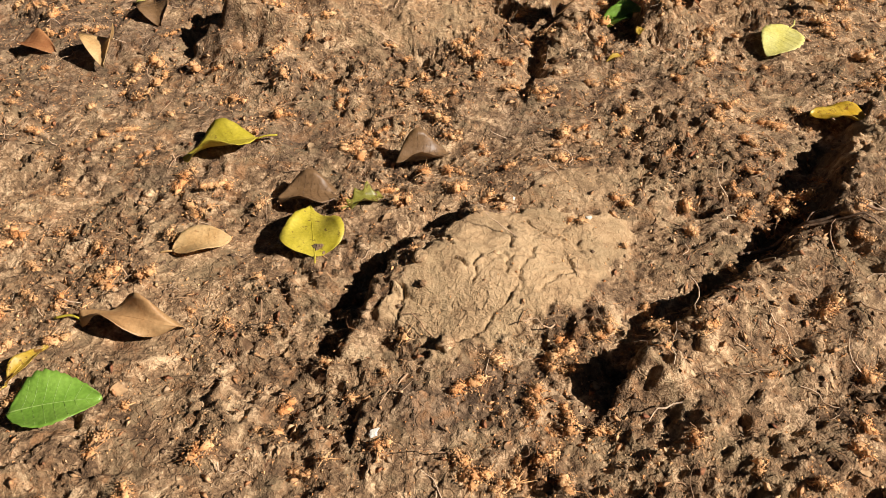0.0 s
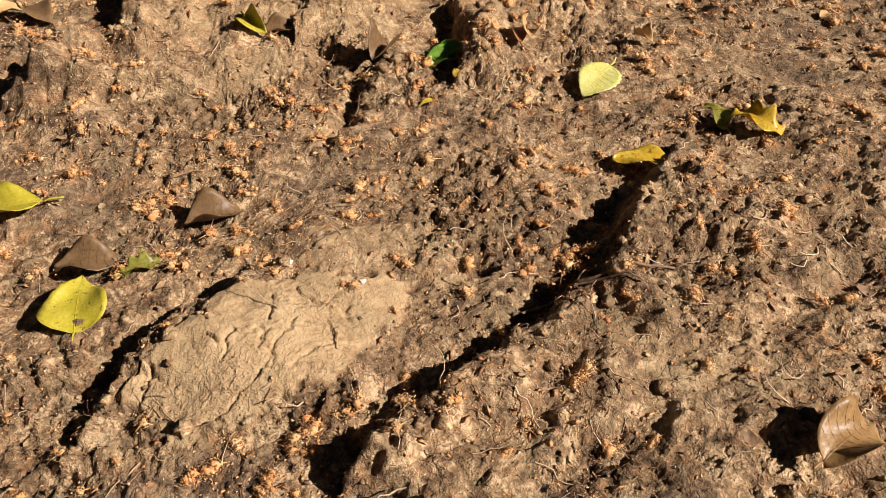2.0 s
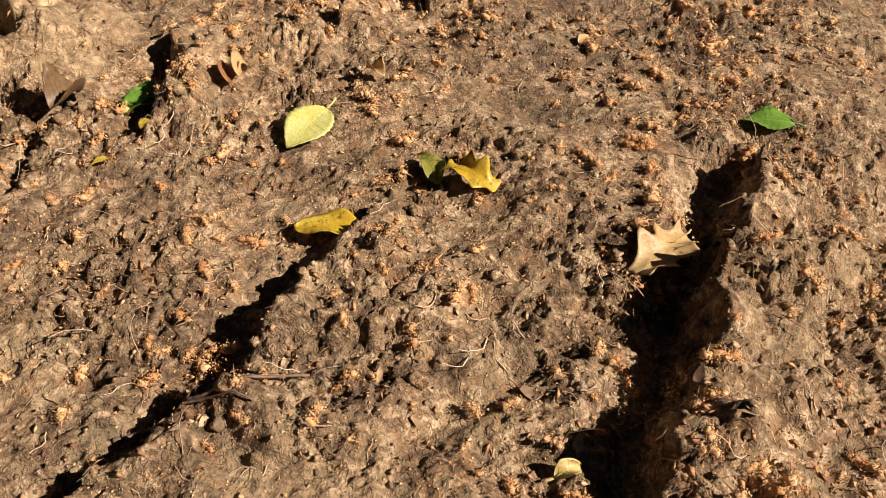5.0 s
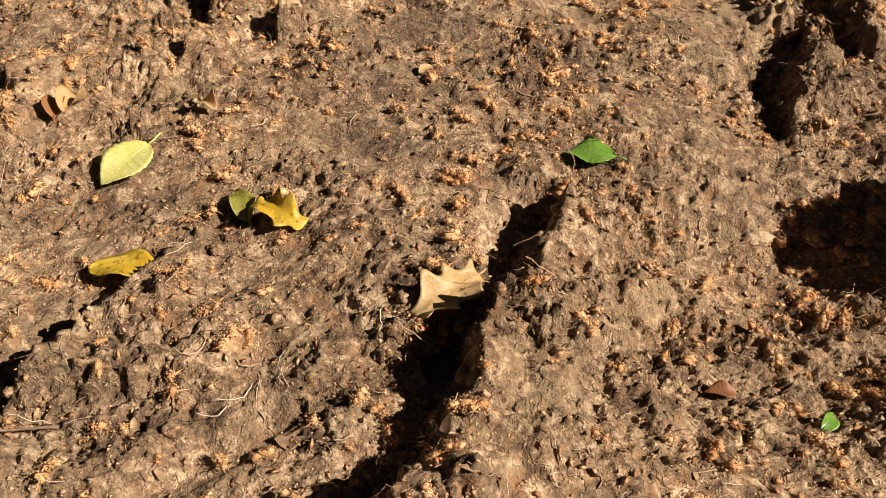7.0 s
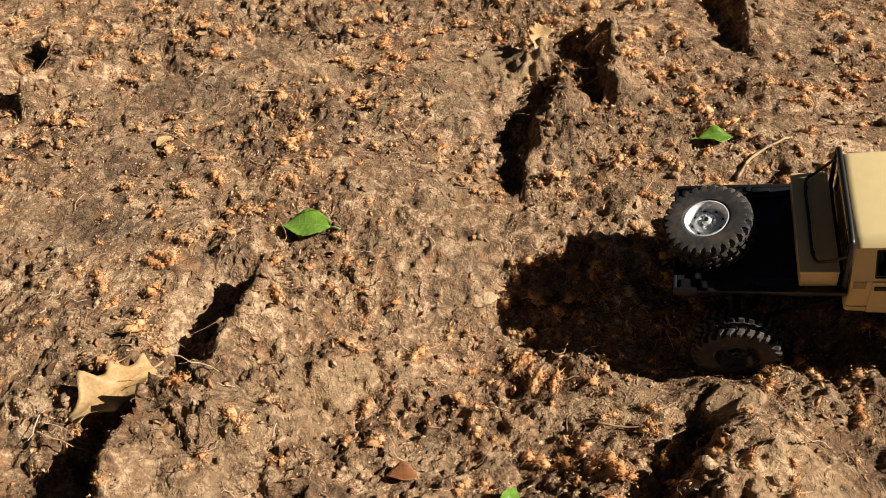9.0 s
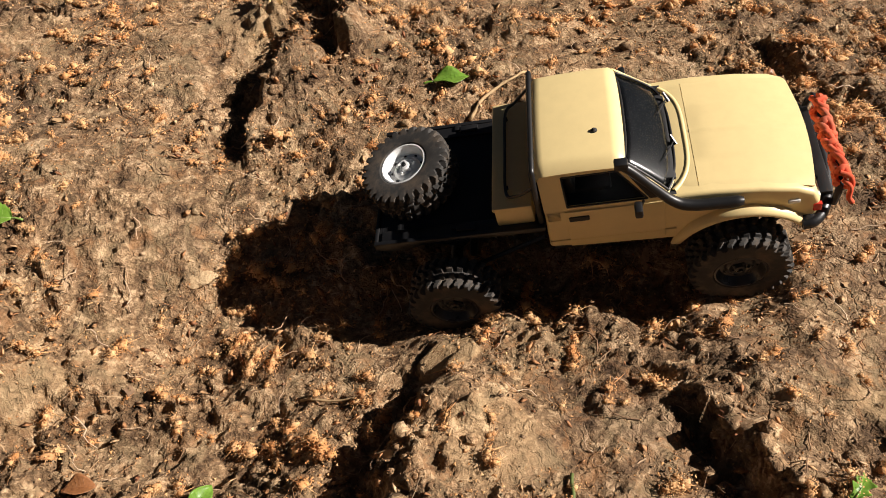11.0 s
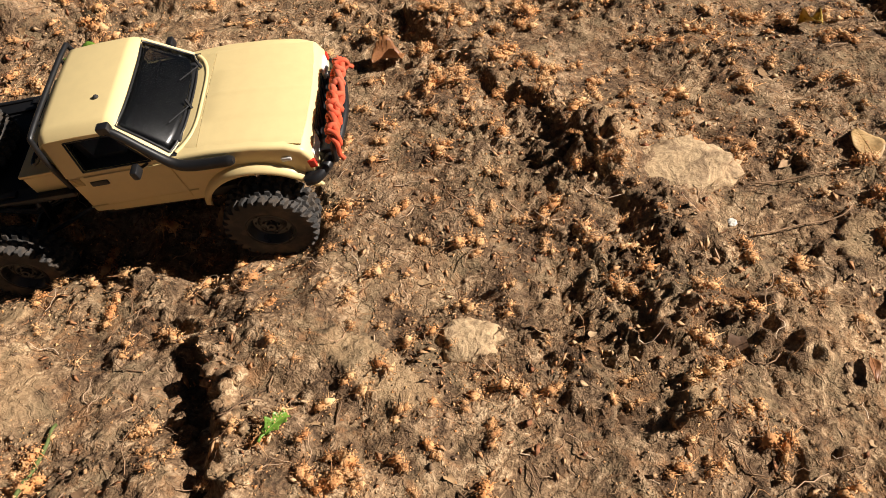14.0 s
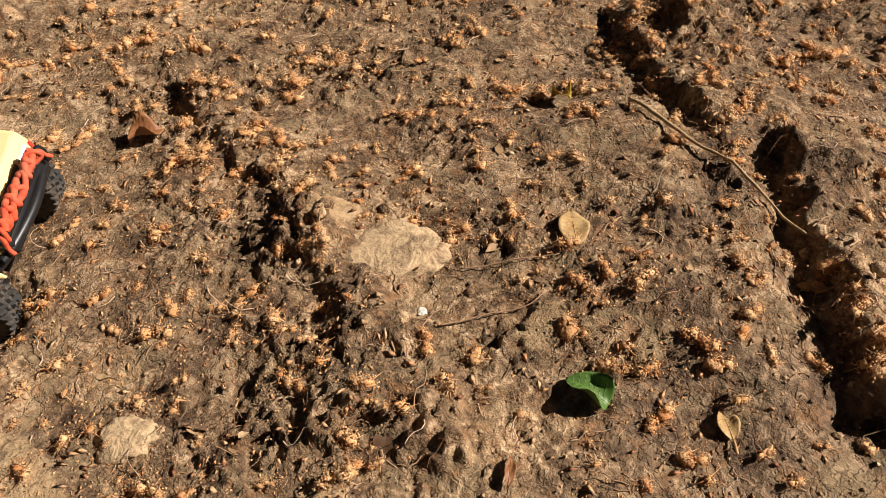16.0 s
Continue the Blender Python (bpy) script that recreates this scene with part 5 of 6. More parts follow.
def screen(u, v, deep=0.0):
    """A point on the bowed windscreen: u from the cowl to the roof, v across."""
    foot = Vector((0.1450 - 0.0020 * v * v - 0.0072 * v ** 4, MID + 0.0448 * v, 0.0602))
    head = Vector((0.1152 - 0.0005 * v * v - 0.0030 * v ** 4, MID + 0.0385 * v, 0.0862))
    p = foot + (head - foot) * u
    return p + Vector((0.70, 0, 0.71)) * (0.0008 * math.sin(math.pi * u) - deep)


def screen_sheet(us, vs, deep, keep):
    bm = bmesh.new()
    grid = [[bm.verts.new(screen(u, v, deep)) for v in vs] for u in us]
    for i in range(len(us) - 1):
        for j in range(len(vs) - 1):
            if keep((us[i] + us[i + 1]) / 2, (vs[j] + vs[j + 1]) / 2):
                bm.faces.new((grid[i][j], grid[i][j + 1], grid[i + 1][j + 1], grid[i + 1][j]))
    for v in [v for v in bm.verts if not v.link_faces]:
        bm.verts.remove(v)
    bmesh.ops.recalc_face_normals(bm, faces=bm.faces)
    if sum(f.normal.z for f in bm.faces) < 0:
        bmesh.ops.reverse_faces(bm, faces=bm.faces)
    return bm


U0, U1, V1 = 0.07, 0.955, 0.915
us = [0, U0] + [U0 + (U1 - U0) * k / 6 for k in range(1, 7)] + [1.0]
vs = [-1.0] + [V1 * (2 * k / 14 - 1) for k in range(15)] + [1.0]
wind = tpart("windscreen_frame", screen_sheet(us, vs, 0, lambda u, v: u < U0 or u > U1 or abs(v) > V1), PAINT, deg=50)
sol = wind.modifiers.new("thick", "SOLIDIFY")
sol.thickness, sol.offset = 0.0020, -1
pane = part("window_pane", screen_sheet(us, vs, 0.0009, lambda u, v: U0 < u < U1 and abs(v) < V1), GLASS, wind, "dark tinted windscreen")
sol = pane.modifiers.new("thick", "SOLIDIFY")
sol.thickness, sol.offset = 0.0006, -1
bm = bmesh.new()
rim_line = [screen(U0, V1 * (2 * k / 14 - 1)) for k in range(15)] + [screen(U0 + (U1 - U0) * k / 5, V1) for k in range(1, 5)] + \
           [screen(U1, V1 * (1 - 2 * k / 14)) for k in range(15)] + [screen(U1 + (U0 - U1) * k / 5, -V1) for k in range(1, 6)]
tube(bm, rim_line, 0.00085, 6, False)
part("window_seal", bm, BLACK, wind)
framed("rear_window_frame", [(0.0665, ybf, 0.0590), (0.0665, ybn, 0.0590), (0.0655, yrn, 0.0860), (0.0655, yrf, 0.0860)],
       [(0.0672, ybf - 0.012, 0.0640), (0.0672, ybn + 0.012, 0.0640), (0.0658, yrn + 0.010, 0.0800), (0.0658, yrf - 0.010, 0.0800)], 0.0020)
# roof with a slight crown
bm = bmesh.new()
NX, NY = 14, 18
rows_ = []
for i in range(NX + 1):
    u = 2 * i / NX - 1
    row = []
    for j in range(NY + 1):
        v = 2 * j / NY - 1
        edge = max(0, abs(v) - 0.80) / 0.20
        ends = max(0, abs(u) - 0.82) / 0.18
        z = 0.0912 - 0.0008 * v * v - 0.0010 * u * u - 0.0042 * (1 - math.sqrt(max(0, 1 - edge * edge))) - 0.0042 * (1 - math.sqrt(max(0, 1 - ends * ends)))
        row.append(bm.verts.new((0.0892 + 0.0266 * u - 0.0008 * v * v * u, MID + 0.0398 * v, z)))
    rows_.append(row)
for i in range(NX):
    for j in range(NY):
        bm.faces.new((rows_[i][j], rows_[i + 1][j], rows_[i + 1][j + 1], rows_[i][j + 1]))
bmesh.ops.recalc_face_normals(bm, faces=bm.faces)
if sum(f.normal.z for f in bm.faces) < 0:
    bmesh.ops.reverse_faces(bm, faces=bm.faces)
roof = tpart("roof", bm, PAINT, deg=60)
sol = roof.modifiers.new("thick", "SOLIDIFY")
sol.thickness, sol.offset = 0.0018, -1
bm = bmesh.new()
tube(bm, [(0.100, 0.043, 0.0900), (0.100, 0.043, 0.0916), (0.1001, 0.0431, 0.0924)], [0.0019, 0.0017, 0.0008], 8)
tpart("roof_stud", bm, RUBBER, label="small dirty stud on the roof")
# cab floor, seats, dashboard
tpart("cab_floor", box(0.0695, 0.1410, 0.0145, 0.1015, 0.0603, 0.0611, 0.0003), SEAT)
for y in (0.024, 0.064):
    seat = tpart("seat", box(0.084, 0.106, y, y + 0.028, 0.0585, 0.0640, 0.002), SEAT)
    tpart("seat_back", slab([(0.080, 0.060), (0.086, 0.060), (0.083, 0.080), (0.078, 0.080)], y, y + 0.028, 0.0015), SEAT, seat)
# another added dark sheet, under the roof, so the cab looks dark inside
tpart("dark_roof_sheet", box(0.0710, 0.1150, 0.0220, 0.0940, 0.0850, 0.0858, 0.0003), SEAT)
tpart("dashboard", slab([(0.116, 0.0585), (0.1420, 0.0585), (0.1420, 0.0628), (0.1330, 0.0645), (0.122, 0.066), (0.116, 0.065)], 0.025, 0.091, 0.001), SEAT)

bm = bmesh.new()
ring = [(0.1205 + 0.0035 * math.sin(a), 0.078 + 0.0085 * math.cos(a), 0.0690 + 0.0075 * math.sin(a)) for a in (2 * math.pi * k / 20 for k in range(21))]
tube(bm, ring, 0.0009, 6, False)
tube(bm, [(0.1205, 0.0700, 0.0690), (0.1205, 0.0860, 0.0690)], 0.0007, 5)
tube(bm, [(0.1205, 0.078, 0.0690), (0.1270, 0.078, 0.0640)], [0.0016, 0.0010], 6)
tpart("steering_wheel", bm, SEAT, deg=60)

# doors, handles, mirrors
for sgn in (-1, 1):
    y = MID + sgn * 0.0455
    prof = [(0.0785, 0.0262), (0.1300, 0.0242), (0.1338, 0.0262), (0.1338, 0.0590), (0.0785, 0.0590)]
    door = tpart("door", slab(prof, y - 0.0007, y + 0.0007, 0.0004, 2), PAINT)
    yo = y + sgn * 0.0007
    tpart("door_handle", box(0.0800, 0.0918, yo - 0.0009, yo + 0.0011, 0.0508, 0.0548, 0.0007), BLACK, door, "black recessed door handle")
    tpart("door_crease", box(0.0665, 0.1400, y - 0.0009, y + 0.0009, 0.0318, 0.0326, 0.0003), PAINT, door)
    mirror = tpart("wing_mirror", box(0.1170, 0.1215, y + sgn * 0.0085 - 0.0040, y + sgn * 0.0085 + 0.0040, 0.0612, 0.0678, 0.0012), BLACK)
    bm = bmesh.new()
    tube(bm, [(0.1225, y, 0.0612), (0.1205, y + sgn * 0.006, 0.0640)], 0.0009, 6)
    tpart("mirror_arm", bm, BLACK, mirror)
    for k in range(6):
        tpart("vent_slat", box(0.0680, 0.0755, y - 0.0006, y + 0.0006, 0.0520 + 0.0012 * k, 0.0526 + 0.0012 * k, 0.0002, 1), PAINT, door)
    # wheel-arch flare
    bm = bmesh.new()
    rings = []
    for k in range(25):
        a = radians(166 - 150 * k / 24)
        out = 0.0062 * math.sin(math.pi * k / 24) ** 0.45
        sect = [(0.0374, -0.001), (0.0412, -0.001), (0.0408, 0.45 * out), (0.0396, 0.85 * out), (0.0382, out), (0.0368, 0.97 * out), (0.0366, 0.5 * out)]
        rings.append([bm.verts.new((0.1765 + q * math.cos(a), y + sgn * w, 0.006 + q * math.sin(a))) for q, w in sect])
    for p, q in zip(rings, rings[1:]):
        for k in range(7):
            bm.faces.new((p[k], p[(k + 1) % 7], q[(k + 1) % 7], q[k]))
    bm.faces.new(rings[0])
    bm.faces.new(rings[-1][::-1])
    bmesh.ops.recalc_face_normals(bm, faces=bm.faces)
    tpart("arch_flare", bm, PAINT, label="broad flared wheel arch", deg=60)
    # marker lamp on the wing and the corner lamp
    tpart("marker_lamp", box(0.2000, 0.2062, y - 0.0006, y + 0.0014 if sgn > 0 else y + 0.0006, 0.0440, 0.0468, 0.0005) if sgn > 0 else
          box(0.2000, 0.2062, y - 0.0014, y + 0.0006, 0.0440, 0.0468, 0.0005), LAMP_WHITE, label="small clear marker lamp")
    tpart("corner_lamp", box(0.2138, 0.2184, y - 0.0008 - (0.001 if sgn > 0 else 0), y + 0.0008 + (0.001 if sgn < 0 else 0), 0.0345, 0.0405, 0.0006), LAMP_RED, label="red corner lamp")
# face of the truck
tpart("grille", box(0.2160, 0.2180, 0.034, 0.082, 0.0330, 0.0430, 0.0006), BLACK)
for k in range(4):
    tpart("grille_bar", box(0.2174, 0.2187, 0.036, 0.080, 0.0346 + 0.0021 * k, 0.0354 + 0.0021 * k, 0.0002, 1), BLACK)
for y in (0.0165, 0.0845):
    tpart("headlamp", box(0.2155, 0.2184, y, y + 0.015, 0.0335, 0.0425, 0.001), LAMP_WHITE)

# air intake pipe up the windscreen post
bm = bmesh.new()
pts = rounded([(0.1755, 0.0085, 0.0560), (0.165, 0.0085, 0.0562), (0.1480, 0.0088, 0.0572), (0.1380, 0.0100, 0.0615), (0.1265, 0.0125, 0.0745), (0.1175, 0.0148, 0.0848), (0.1125, 0.0155, 0.0895)], 6)
tube(bm, pts, [0.0022 if k == 0 else 0.0030 if k == 1 else 0.0034 if k < 14 else 0.0034 - 0.0009 * min(1, (k - 14) / 10) for k in range(len(pts))], 12)
snorkel = tpart("snorkel", bm, BLACK, label="black intake pipe along the windscreen post", deg=60)
bm = box(0.1085, 0.1160, 0.0128, 0.0185, 0.0880, 0.0935, 0.001)
tpart("snorkel_head", bm, BLACK, snorkel)
for y in (0.054, 0.089):
    bm = bmesh.new()
    tube(bm, [(0.1448, y - 0.004, 0.0625), (0.1418, y, 0.0668)], [0.0011, 0.0008], 6)
    tube(bm, [(0.1442, y - 0.001, 0.0633), (0.1366, y - 0.020, 0.0695)], [0.0005, 0.0004], 5)
    tpart("wiper", bm, BLACK)

# flat bed, tool box, rack
SKIRT = [(-0.040, 0.0510), (0.0655, 0.0495), (0.0655, 0.0455), (0.0300, 0.0455), (0.0150, 0.0475), (-0.0050, 0.0470), (-0.0200, 0.0430), (-0.0320, 0.0425), (-0.0400, 0.0460)]
tray = tpart("flat_bed", box(-0.0385, 0.0655, 0.0135, 0.1025, 0.0445, 0.0475, 0.0006), TREADPLATE, label="black flat bed with a raised tread pattern")
for y in (0.0105, 0.1025):
    tpart("side_skirt", slab(SKIRT, y, y + 0.0030, 0.0007), BLACK, tray)
    tpart("side_rail", box(-0.0360, 0.0655, 0.0110 if y < 0.05 else 0.0940, 0.0220 if y < 0.05 else 0.1050, 0.0473, 0.0493, 0.0008), BLACK, tray)
    tpart("tie_hook", box(0.008, 0.0125, y - 0.004 if y > 0.05 else y + 0.006, y if y > 0.05 else y + 0.010, 0.0491, 0.0506, 0.0006), BLACK, tray)
    tpart("hinge_block", box(0.012, 0.024, (y - 0.006) if y > 0.05 else (y + 0.004), (y - 0.001) if y > 0.05 else (y + 0.009), 0.0491, 0.0512, 0.0008), BLACK, tray)
tpart("tail_board", box(-0.0410, -0.0385, 0.0125, 0.1035, 0.0415, 0.0485, 0.0008), BLACK, tray)
toolbox = tpart("tool_box", box(0.0375, 0.0600, 0.0160, 0.1000, 0.0473, 0.0625, 0.0010), PAINT, label="cream tool box across the bed")
tpart("lid", box(0.0366, 0.0602, 0.0152, 0.1008, 0.0629, 0.0655, 0.0009), PAINT, toolbox)
bm = bmesh.new()
hoop = rounded([(0.0635, 0.0150, 0.0470), (0.0635, 0.0150, 0.0700), (0.0638, 0.0175, 0.0880), (0.0640, 0.0230, 0.0915), (0.0640, 0.0580, 0.0922),
                (0.0640, 0.0930, 0.0915), (0.0638, 0.0985, 0.0880), (0.0635, 0.1010, 0.0700), (0.0635, 0.1010, 0.0470)], 5)
tube(bm, hoop, 0.0017, 8)
rack = tpart("roll_bar", bm, BLACK, label="black roll bar behind the cab", deg=60)
for y in (0.0320, 0.0840):
    bm = bmesh.new()
    tube(bm, [(0.0638, y, 0.0660), (0.0640, y, 0.0915)], 0.0010, 6)
    tpart("upright", bm, BLACK, rack)
bm = bmesh.new()
tube(bm, rounded([(0.0630, 0.0170, 0.0790), (0.0520, 0.0200, 0.0700), (0.0455, 0.0260, 0.0672), (0.0450, 0.0580, 0.0670), (0.0455, 0.0900, 0.0672), (0.0520, 0.0960, 0.0700), (0.0630, 0.0990, 0.0790)], 5), 0.0010, 6)
tpart("brace", bm, BLACK, rack)
for y in (0.030, 0.086):
    bm = bmesh.new()
    tube(bm, [(0.0455, y, 0.0640), (0.0455, y, 0.0672)], 0.0014, 6)
    tpart("brace_foot", bm, BLACK, rack)

# wheels
W_T = 0.0250


def tyre_mesh():
    """A tyre in one piece: lugs staggered in four rows stand out of the carcass."""
    bm = bmesh.new()
    h = W_T / 2
    prof = [(0.0150, -h + 0.0040), (0.0158, -h + 0.0018), (0.0175, -h + 0.0003), (0.0200, -h), (0.0245, -h), (0.0262, -h + 0.0001), (0.0282, -h + 0.0006), (0.0292, -h + 0.0012)]
    prof += [(0.0300, -h + 0.0022 + (2 * h - 0.0044) * k / 17) for k in range(18)]
    prof += [(r, -y) for r, y in prof[7::-1]]
    n = 28 * 8
    rings = []
    for r, y in prof:
        ring = []
        v = y / h
        for k in range(n):
            a = 2 * math.pi * k / n
            skew = 0.16 * math.sin(v * 8.0)
            ph = (28 * k / n + skew + (0.5 if v > 0 else 0.0) + (0.5 if abs(v) < 0.42 else 0.0)) % 1
            lug = ph < 0.60 and abs(abs(v) - 0.42) > 0.05 and abs(v) > 0.05
            rr_ = r
            if r > 0.0255:
                rr_ = r + (0.0019 if lug else -0.0011) * max(0.0, min(1, (r - 0.0268) / 0.002))
            yy = y
            if 0.0272 < r < 0.0295 and abs(v) > 0.8:
                yy = y + math.copysign(0.0007 if lug else -0.0003, y)
            ring.append(bm.verts.new((rr_ * math.cos(a), yy, rr_ * math.sin(a))))
        rings.append(ring)
    for a, b in list(zip(rings, rings[1:])) + [(rings[-1], rings[0])]:
        for k in range(n):
            bm.faces.new((a[k], a[(k + 1) % n], b[(k + 1) % n], b[k]))
    bmesh.ops.recalc_face_normals(bm, faces=bm.faces)
    return bm


def rim_mesh(white=False):
    """A pressed wheel, outer face towards -y: rolled edge, dished disc with slots, hub."""
    bm = bmesh.new()
    h = W_T / 2
    lathe(bm, [(0.83 * r, y) for r, y in [(0.0182, h - 0.003), (0.0172, h - 0.006), (0.0165, 0), (0.0168, -h + 0.0060), (0.0182, -h + 0.0042), (0.0198, -h + 0.0020), (0.0198, -h + 0.0008), (0.0186, -h + 0.0006),
               (0.0172, -h + 0.0028), (0.0160, -h + 0.0050), (0.0150, -h + 0.0066), (0.0118, -h + 0.0072), (0.0095, -h + 0.0050), (0.0080, -h + 0.0046), (0.0062, -h + 0.0058), (0.0045, -h + 0.0058), (0.0040, -h + 0.0030), (0.0030, -h + 0.0026), (0.0001, -h + 0.0026)]], 40)
    bmesh.ops.recalc_face_normals(bm, faces=bm.faces)
    return bm


def wheel(name, label, rim_mat):
    w = new(name)
    tagged(w, label)
    tpart("tyre", tyre_mesh(), RUBBER, w, "black rubber tyre with chunky tread", 30)
    rim = tpart("rim", rim_mesh(), rim_mat, w, "", 40)
    return w, rim


def rim_detail(rim, mat, slot_mat):
    h = W_T / 2
    for k in range(8):
        a = 2 * math.pi * k / 8
        bm = bmesh.new()
        bmesh.ops.create_uvsphere(bm, u_segments=10, v_segments=6, radius=1, matrix=Matrix.Diagonal((0.0013, 0.0006, 0.0008, 1)))
        tpart("slot", bm, slot_mat, rim, "", 60, pose(0.0110 * math.cos(a), -h + 0.0066, 0.0110 * math.sin(a)) @ Matrix.Rotation(-a + math.pi / 2, 4, "Y"))
    for k in range(5):
        a = 2 * math.pi * (k + 0.5) / 5
        bm = bmesh.new()
        bmesh.ops.create_cone(bm, cap_ends=True, segments=6, radius1=0.0009, radius2=0.0007, depth=0.0014, matrix=Matrix.Rotation(math.pi / 2, 4, "X"))
        tpart("nut", bm, mat, rim, "", 20, pose(0.0052 * math.cos(a), -h + 0.0046, 0.0052 * math.sin(a)))
    bm = bmesh.new()
    bmesh.ops.create_cone(bm, cap_ends=True, segments=6, radius1=0.0016, radius2=0.0016, depth=0.0016, matrix=Matrix.Rotation(math.pi / 2, 4, "X"))
    tpart("hub_nut", bm, slot_mat, rim, "", 20, pose(0, -h + 0.0020, 0))


first, rim_ = wheel("wheel", "road wheel with a dark pressed rim", RIM_DARK)
rim_detail(rim_, RIM_DARK, BLACK)
first.parent = truck
WORN = Matrix.Diagonal((0.935, 0.90, 0.935, 1))
first.matrix_basis = pose(0, W_T / 2 - 0.0115, 0, 0, 20, 0) @ WORN
h_ = W_T / 2 - 0.0045
copy_thing(first, pose(0.175, h_, 0, 0, -35, 0))
copy_thing(first, pose(0, 0.116 - h_, 0, 0, 10, 180))
copy_thing(first, pose(0.175, 0.116 - h_, 0, 0, 50, 180))
spare, rim_ = wheel("spare_wheel", "spare wheel with a white rim leaning on the bed", RIM_WHITE)
rim_detail(rim_, RIM_WHITE, BLACK)
spare.parent = truck
axis = Vector((-0.18, -0.03, 0.98)).normalized()
spare.matrix_basis = Matrix.Translation(Vector((-0.019, 0.058, 0.0685)) - axis * (W_T / 2 - 0.003)) @ (-axis).to_track_quat("Y", "Z").to_matrix().to_4x4() @ WORN
tpart("spare_bracket", slab([(-0.030, 0.0473), (0.002, 0.0473), (0.000, 0.0520), (-0.016, 0.0500)], 0.046, 0.070, 0.0008), BLACK)

# chassis
for y in (0.036, 0.076):
    tpart("chassis_rail", slab([(-0.044, 0.030), (0.050, 0.030), (0.062, 0.018), (0.215, 0.018), (0.222, 0.024), (0.222, 0.030), (0.070, 0.026), (0.056, 0.040), (-0.044, 0.040)], y, y + 0.005, 0.0006), BLACK)
    for cx in (0.0, 0.175):
        bm = bmesh.new()
        for k in range(3):
            tube(bm, [(cx - 0.030 + 0.006 * k, y + 0.0025, 0.016), (cx, y + 0.0025, 0.006 + 0.0016 * k), (cx + 0.030 - 0.006 * k, y + 0.0025, 0.016)], 0.0011, 6)
        tpart("leaf_spring", bm, BLACK)
        bm = bmesh.new()
        tube(bm, [(cx + 0.012, y - 0.004, 0.002), (cx + 0.020, y - 0.002, 0.036)], [0.0028, 0.0028], 8)
        tpart("damper", bm, BLACK)
for cx in (0.0, 0.175):
    bm = bmesh.new()
    tube(bm, [(cx, 0.018, 0), (cx, 0.040, 0), (cx, 0.048, 0), (cx, 0.058, 0), (cx, 0.068, 0), (cx, 0.076, 0), (cx, 0.098, 0)], [0.0042, 0.0042, 0.009, 0.0105, 0.009, 0.0042, 0.0042], 10)
    tpart("axle", bm, BLACK)
bm = bmesh.new()
tube(bm, [(0.010, 0.058, 0.003), (0.080, 0.058, 0.015), (0.165, 0.058, 0.003)], 0.0024, 8)
tpart("drive_shaft", bm, BLACK)
tpart("gearbox", box(0.060, 0.125, 0.038, 0.078, 0.004, 0.026, 0.002), BLACK)
# unseen knuckle blocks, added to close the sunlit gap between wheels and axle
for y in (0.0225, 0.0815):
    tpart("knuckle_shade_block", slab([(0.1640, -0.0120), (0.1880, -0.0120), (0.1900, 0.0040), (0.1840, 0.0130), (0.1680, 0.0130), (0.1620, 0.0040)], y, y + 0.0120, 0.0012), BLACK)
# unseen plate, added to stop sun leaking in under the nose
tpart("nose_shade_plate", slab([(0.1985, 0.0010), (0.2235, 0.0235), (0.2235, 0.0265), (0.1955, 0.0030)], 0.0300, 0.0860, 0.0006), BLACK)
# cab underside, made long and low to keep sun off the earth below
tpart("underbody", box(0.068, 0.162, 0.016, 0.100, 0.0185, 0.0265, 0.001), BLACK)
bm = bmesh.new()
tube(bm, [(0.012, 0.020, 0.004), (0.062, 0.026, 0.020)], 0.0014, 6)
tpart("link_bar", bm, BLACK)

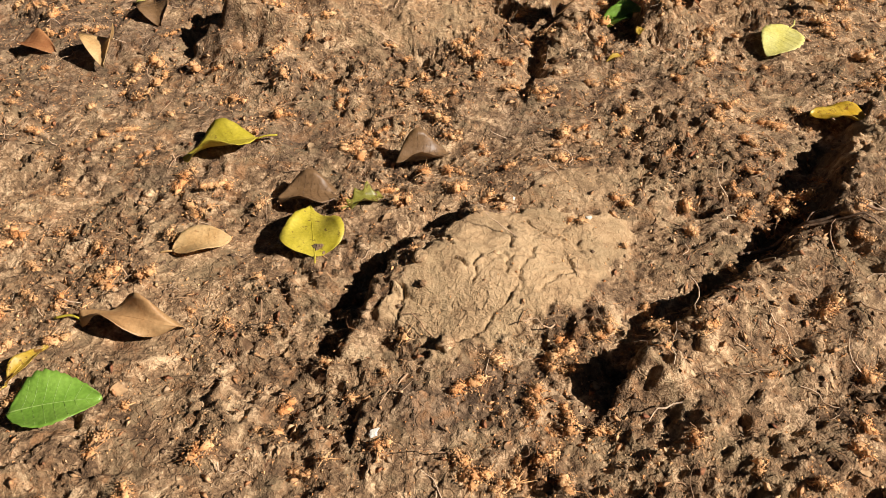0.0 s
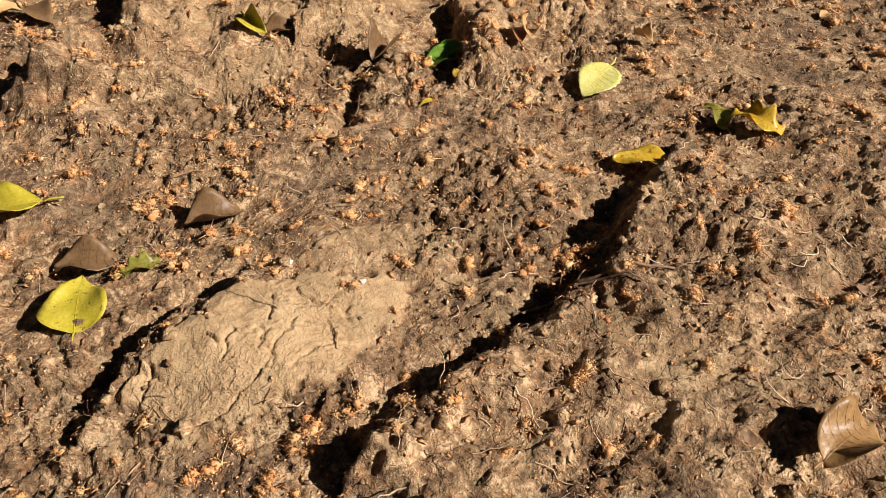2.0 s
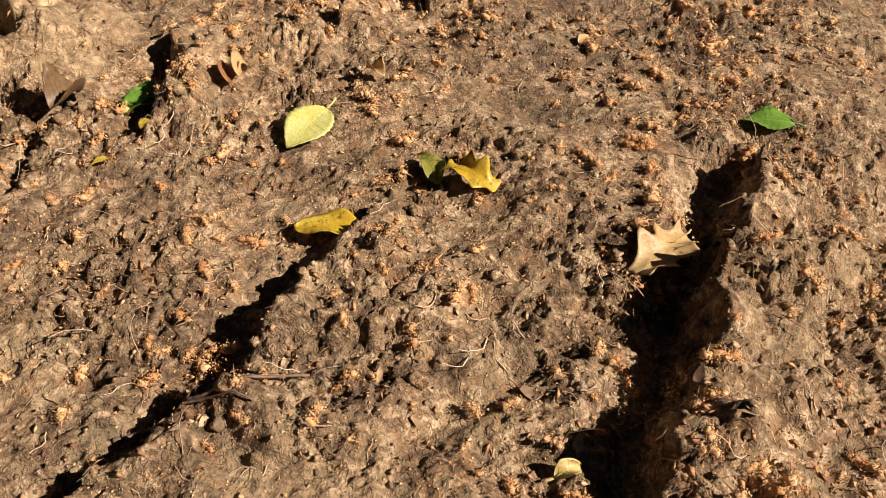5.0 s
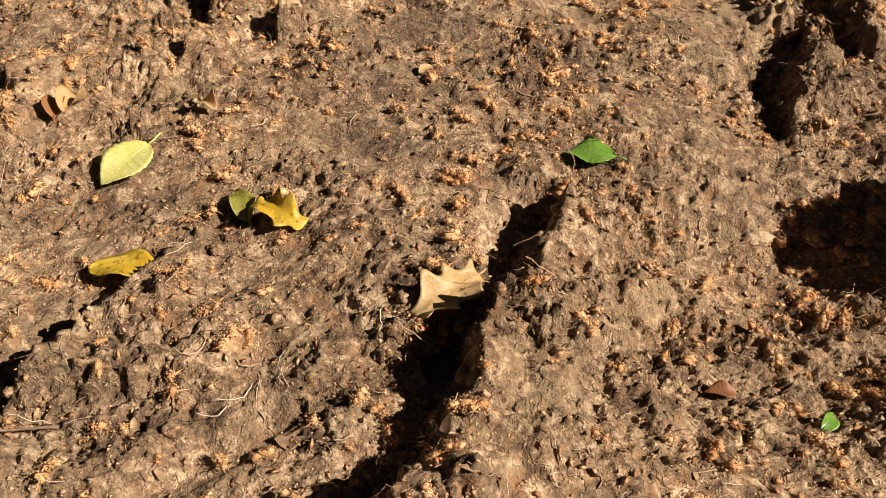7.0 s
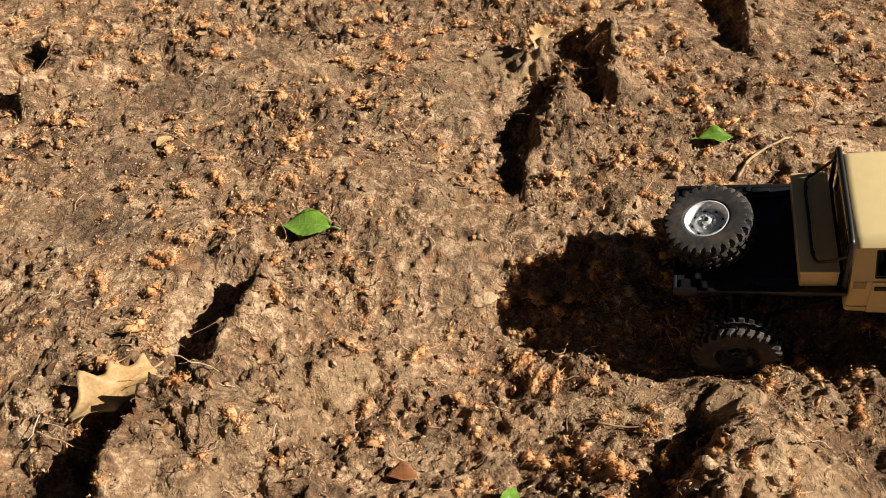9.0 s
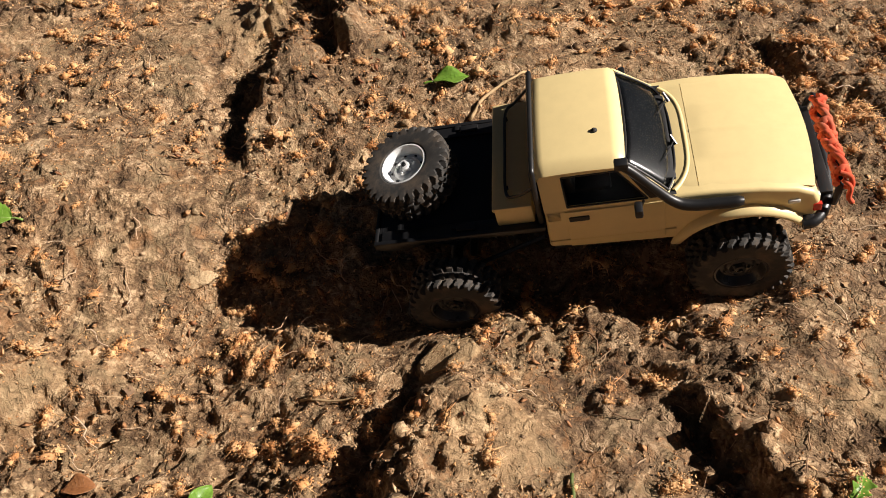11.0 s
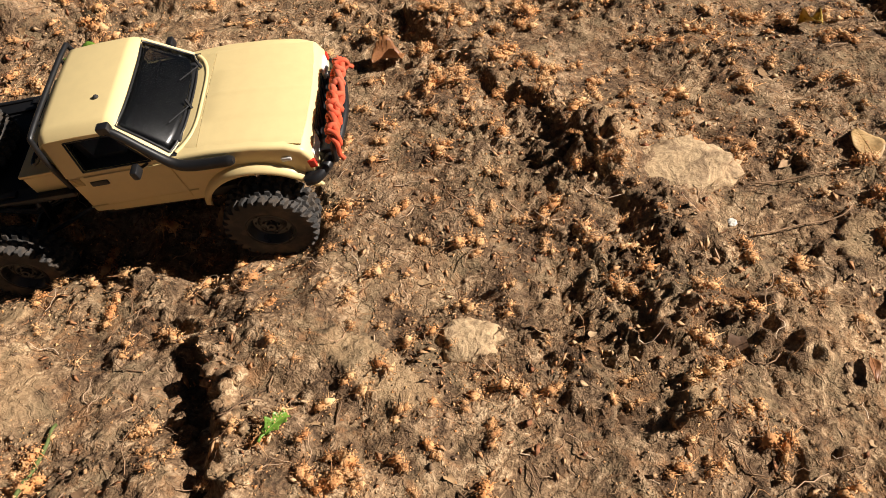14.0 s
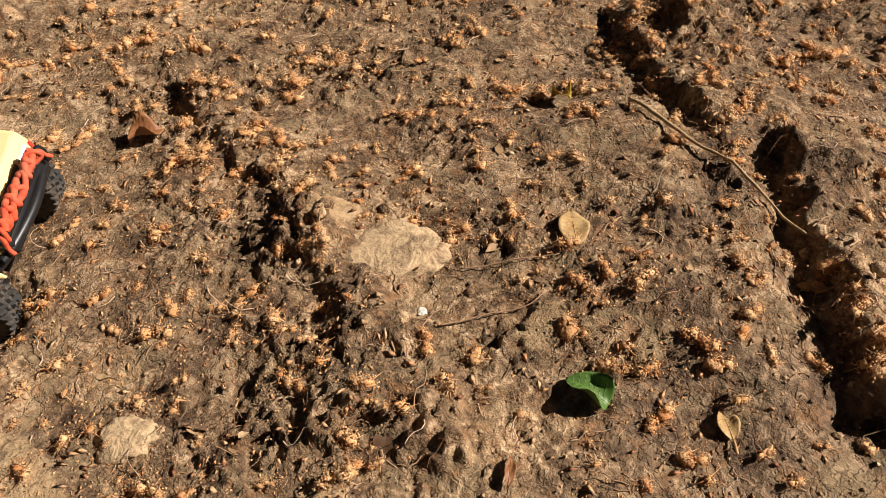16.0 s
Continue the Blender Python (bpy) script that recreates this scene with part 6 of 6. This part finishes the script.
# bull bar with a cord wound on it
bm = bmesh.new()
tube(bm, rounded([(0.2085, 0.0090, 0.0270), (0.2165, 0.0110, 0.0280), (0.2245, 0.0260, 0.0290), (0.2290, 0.0580, 0.0290), (0.2245, 0.0900, 0.0290), (0.2165, 0.1060, 0.0280), (0.2085, 0.1080, 0.0270)], 5), 0.0036, 8)
bar = tpart("bull_bar", bm, BLACK, label="black tube bumper", deg=60)
bm = bmesh.new()
tube(bm, rounded([(0.2270, 0.0200, 0.0290), (0.2290, 0.0215, 0.0390), (0.2295, 0.0280, 0.0440), (0.2295, 0.0580, 0.0450), (0.2295, 0.0880, 0.0440), (0.2290, 0.0945, 0.0390), (0.2270, 0.0960, 0.0290)], 5), 0.0021, 8)
tpart("upper_hoop", bm, BLACK, bar)
tpart("bumper_block", box(0.2160, 0.2275, 0.0240, 0.0920, 0.0240, 0.0350, 0.001), BLACK, bar)
for y in (0.012, 0.092):
    tpart("end_cap", box(0.2080, 0.2165, y - 0.004, y + 0.008, 0.0235, 0.0310, 0.0015), BLACK, bar)
# the cord: three plaited strands round the hoop with loose ends
for ph in (0.0, 2.1, 4.2):
    bm = bmesh.new()
    pts = []
    for k in range(81):
        t = k / 80
        y = 0.024 + 0.060 * t
        a = ph + t * 2 * math.pi * 3.2 + 0.5 * math.sin(9 * t + ph)
        w = 0.0029 + 0.0009 * math.sin(t * 33 + ph * 2)
        pts.append((0.2300 + w * math.cos(a), y + 0.0026 * math.sin(2 * a + ph), 0.0455 + w * math.sin(a)))
    tube(bm, pts, [0.0021 + 0.0003 * math.sin(k * 0.7) + 0.00018 * math.sin(k * 2.6 + ph) for k in range(81)], 9)
    tpart("cord", bm, ROPE, bar, "orange-red plaited cord", 60)
for y, s in ((0.022, -1), (0.084, 1)):
    bm = bmesh.new()
    tube(bm, rounded([(0.2300, y, 0.0470), (0.2335, y + s * 0.004, 0.0440), (0.2330, y + s * 0.006, 0.0380), (0.2350, y + s * 0.0075, 0.0345)], 4), 0.0015, 7)
    tube(bm, rounded([(0.2290, y - s * 0.003, 0.0490), (0.2340, y, 0.0480), (0.2345, y + s * 0.002, 0.0420), (0.2300, y - s * 0.002, 0.0400)], 4), 0.0016, 7)
    tpart("cord_end", bm, ROPE, bar, "loose end of the orange cord", 60)
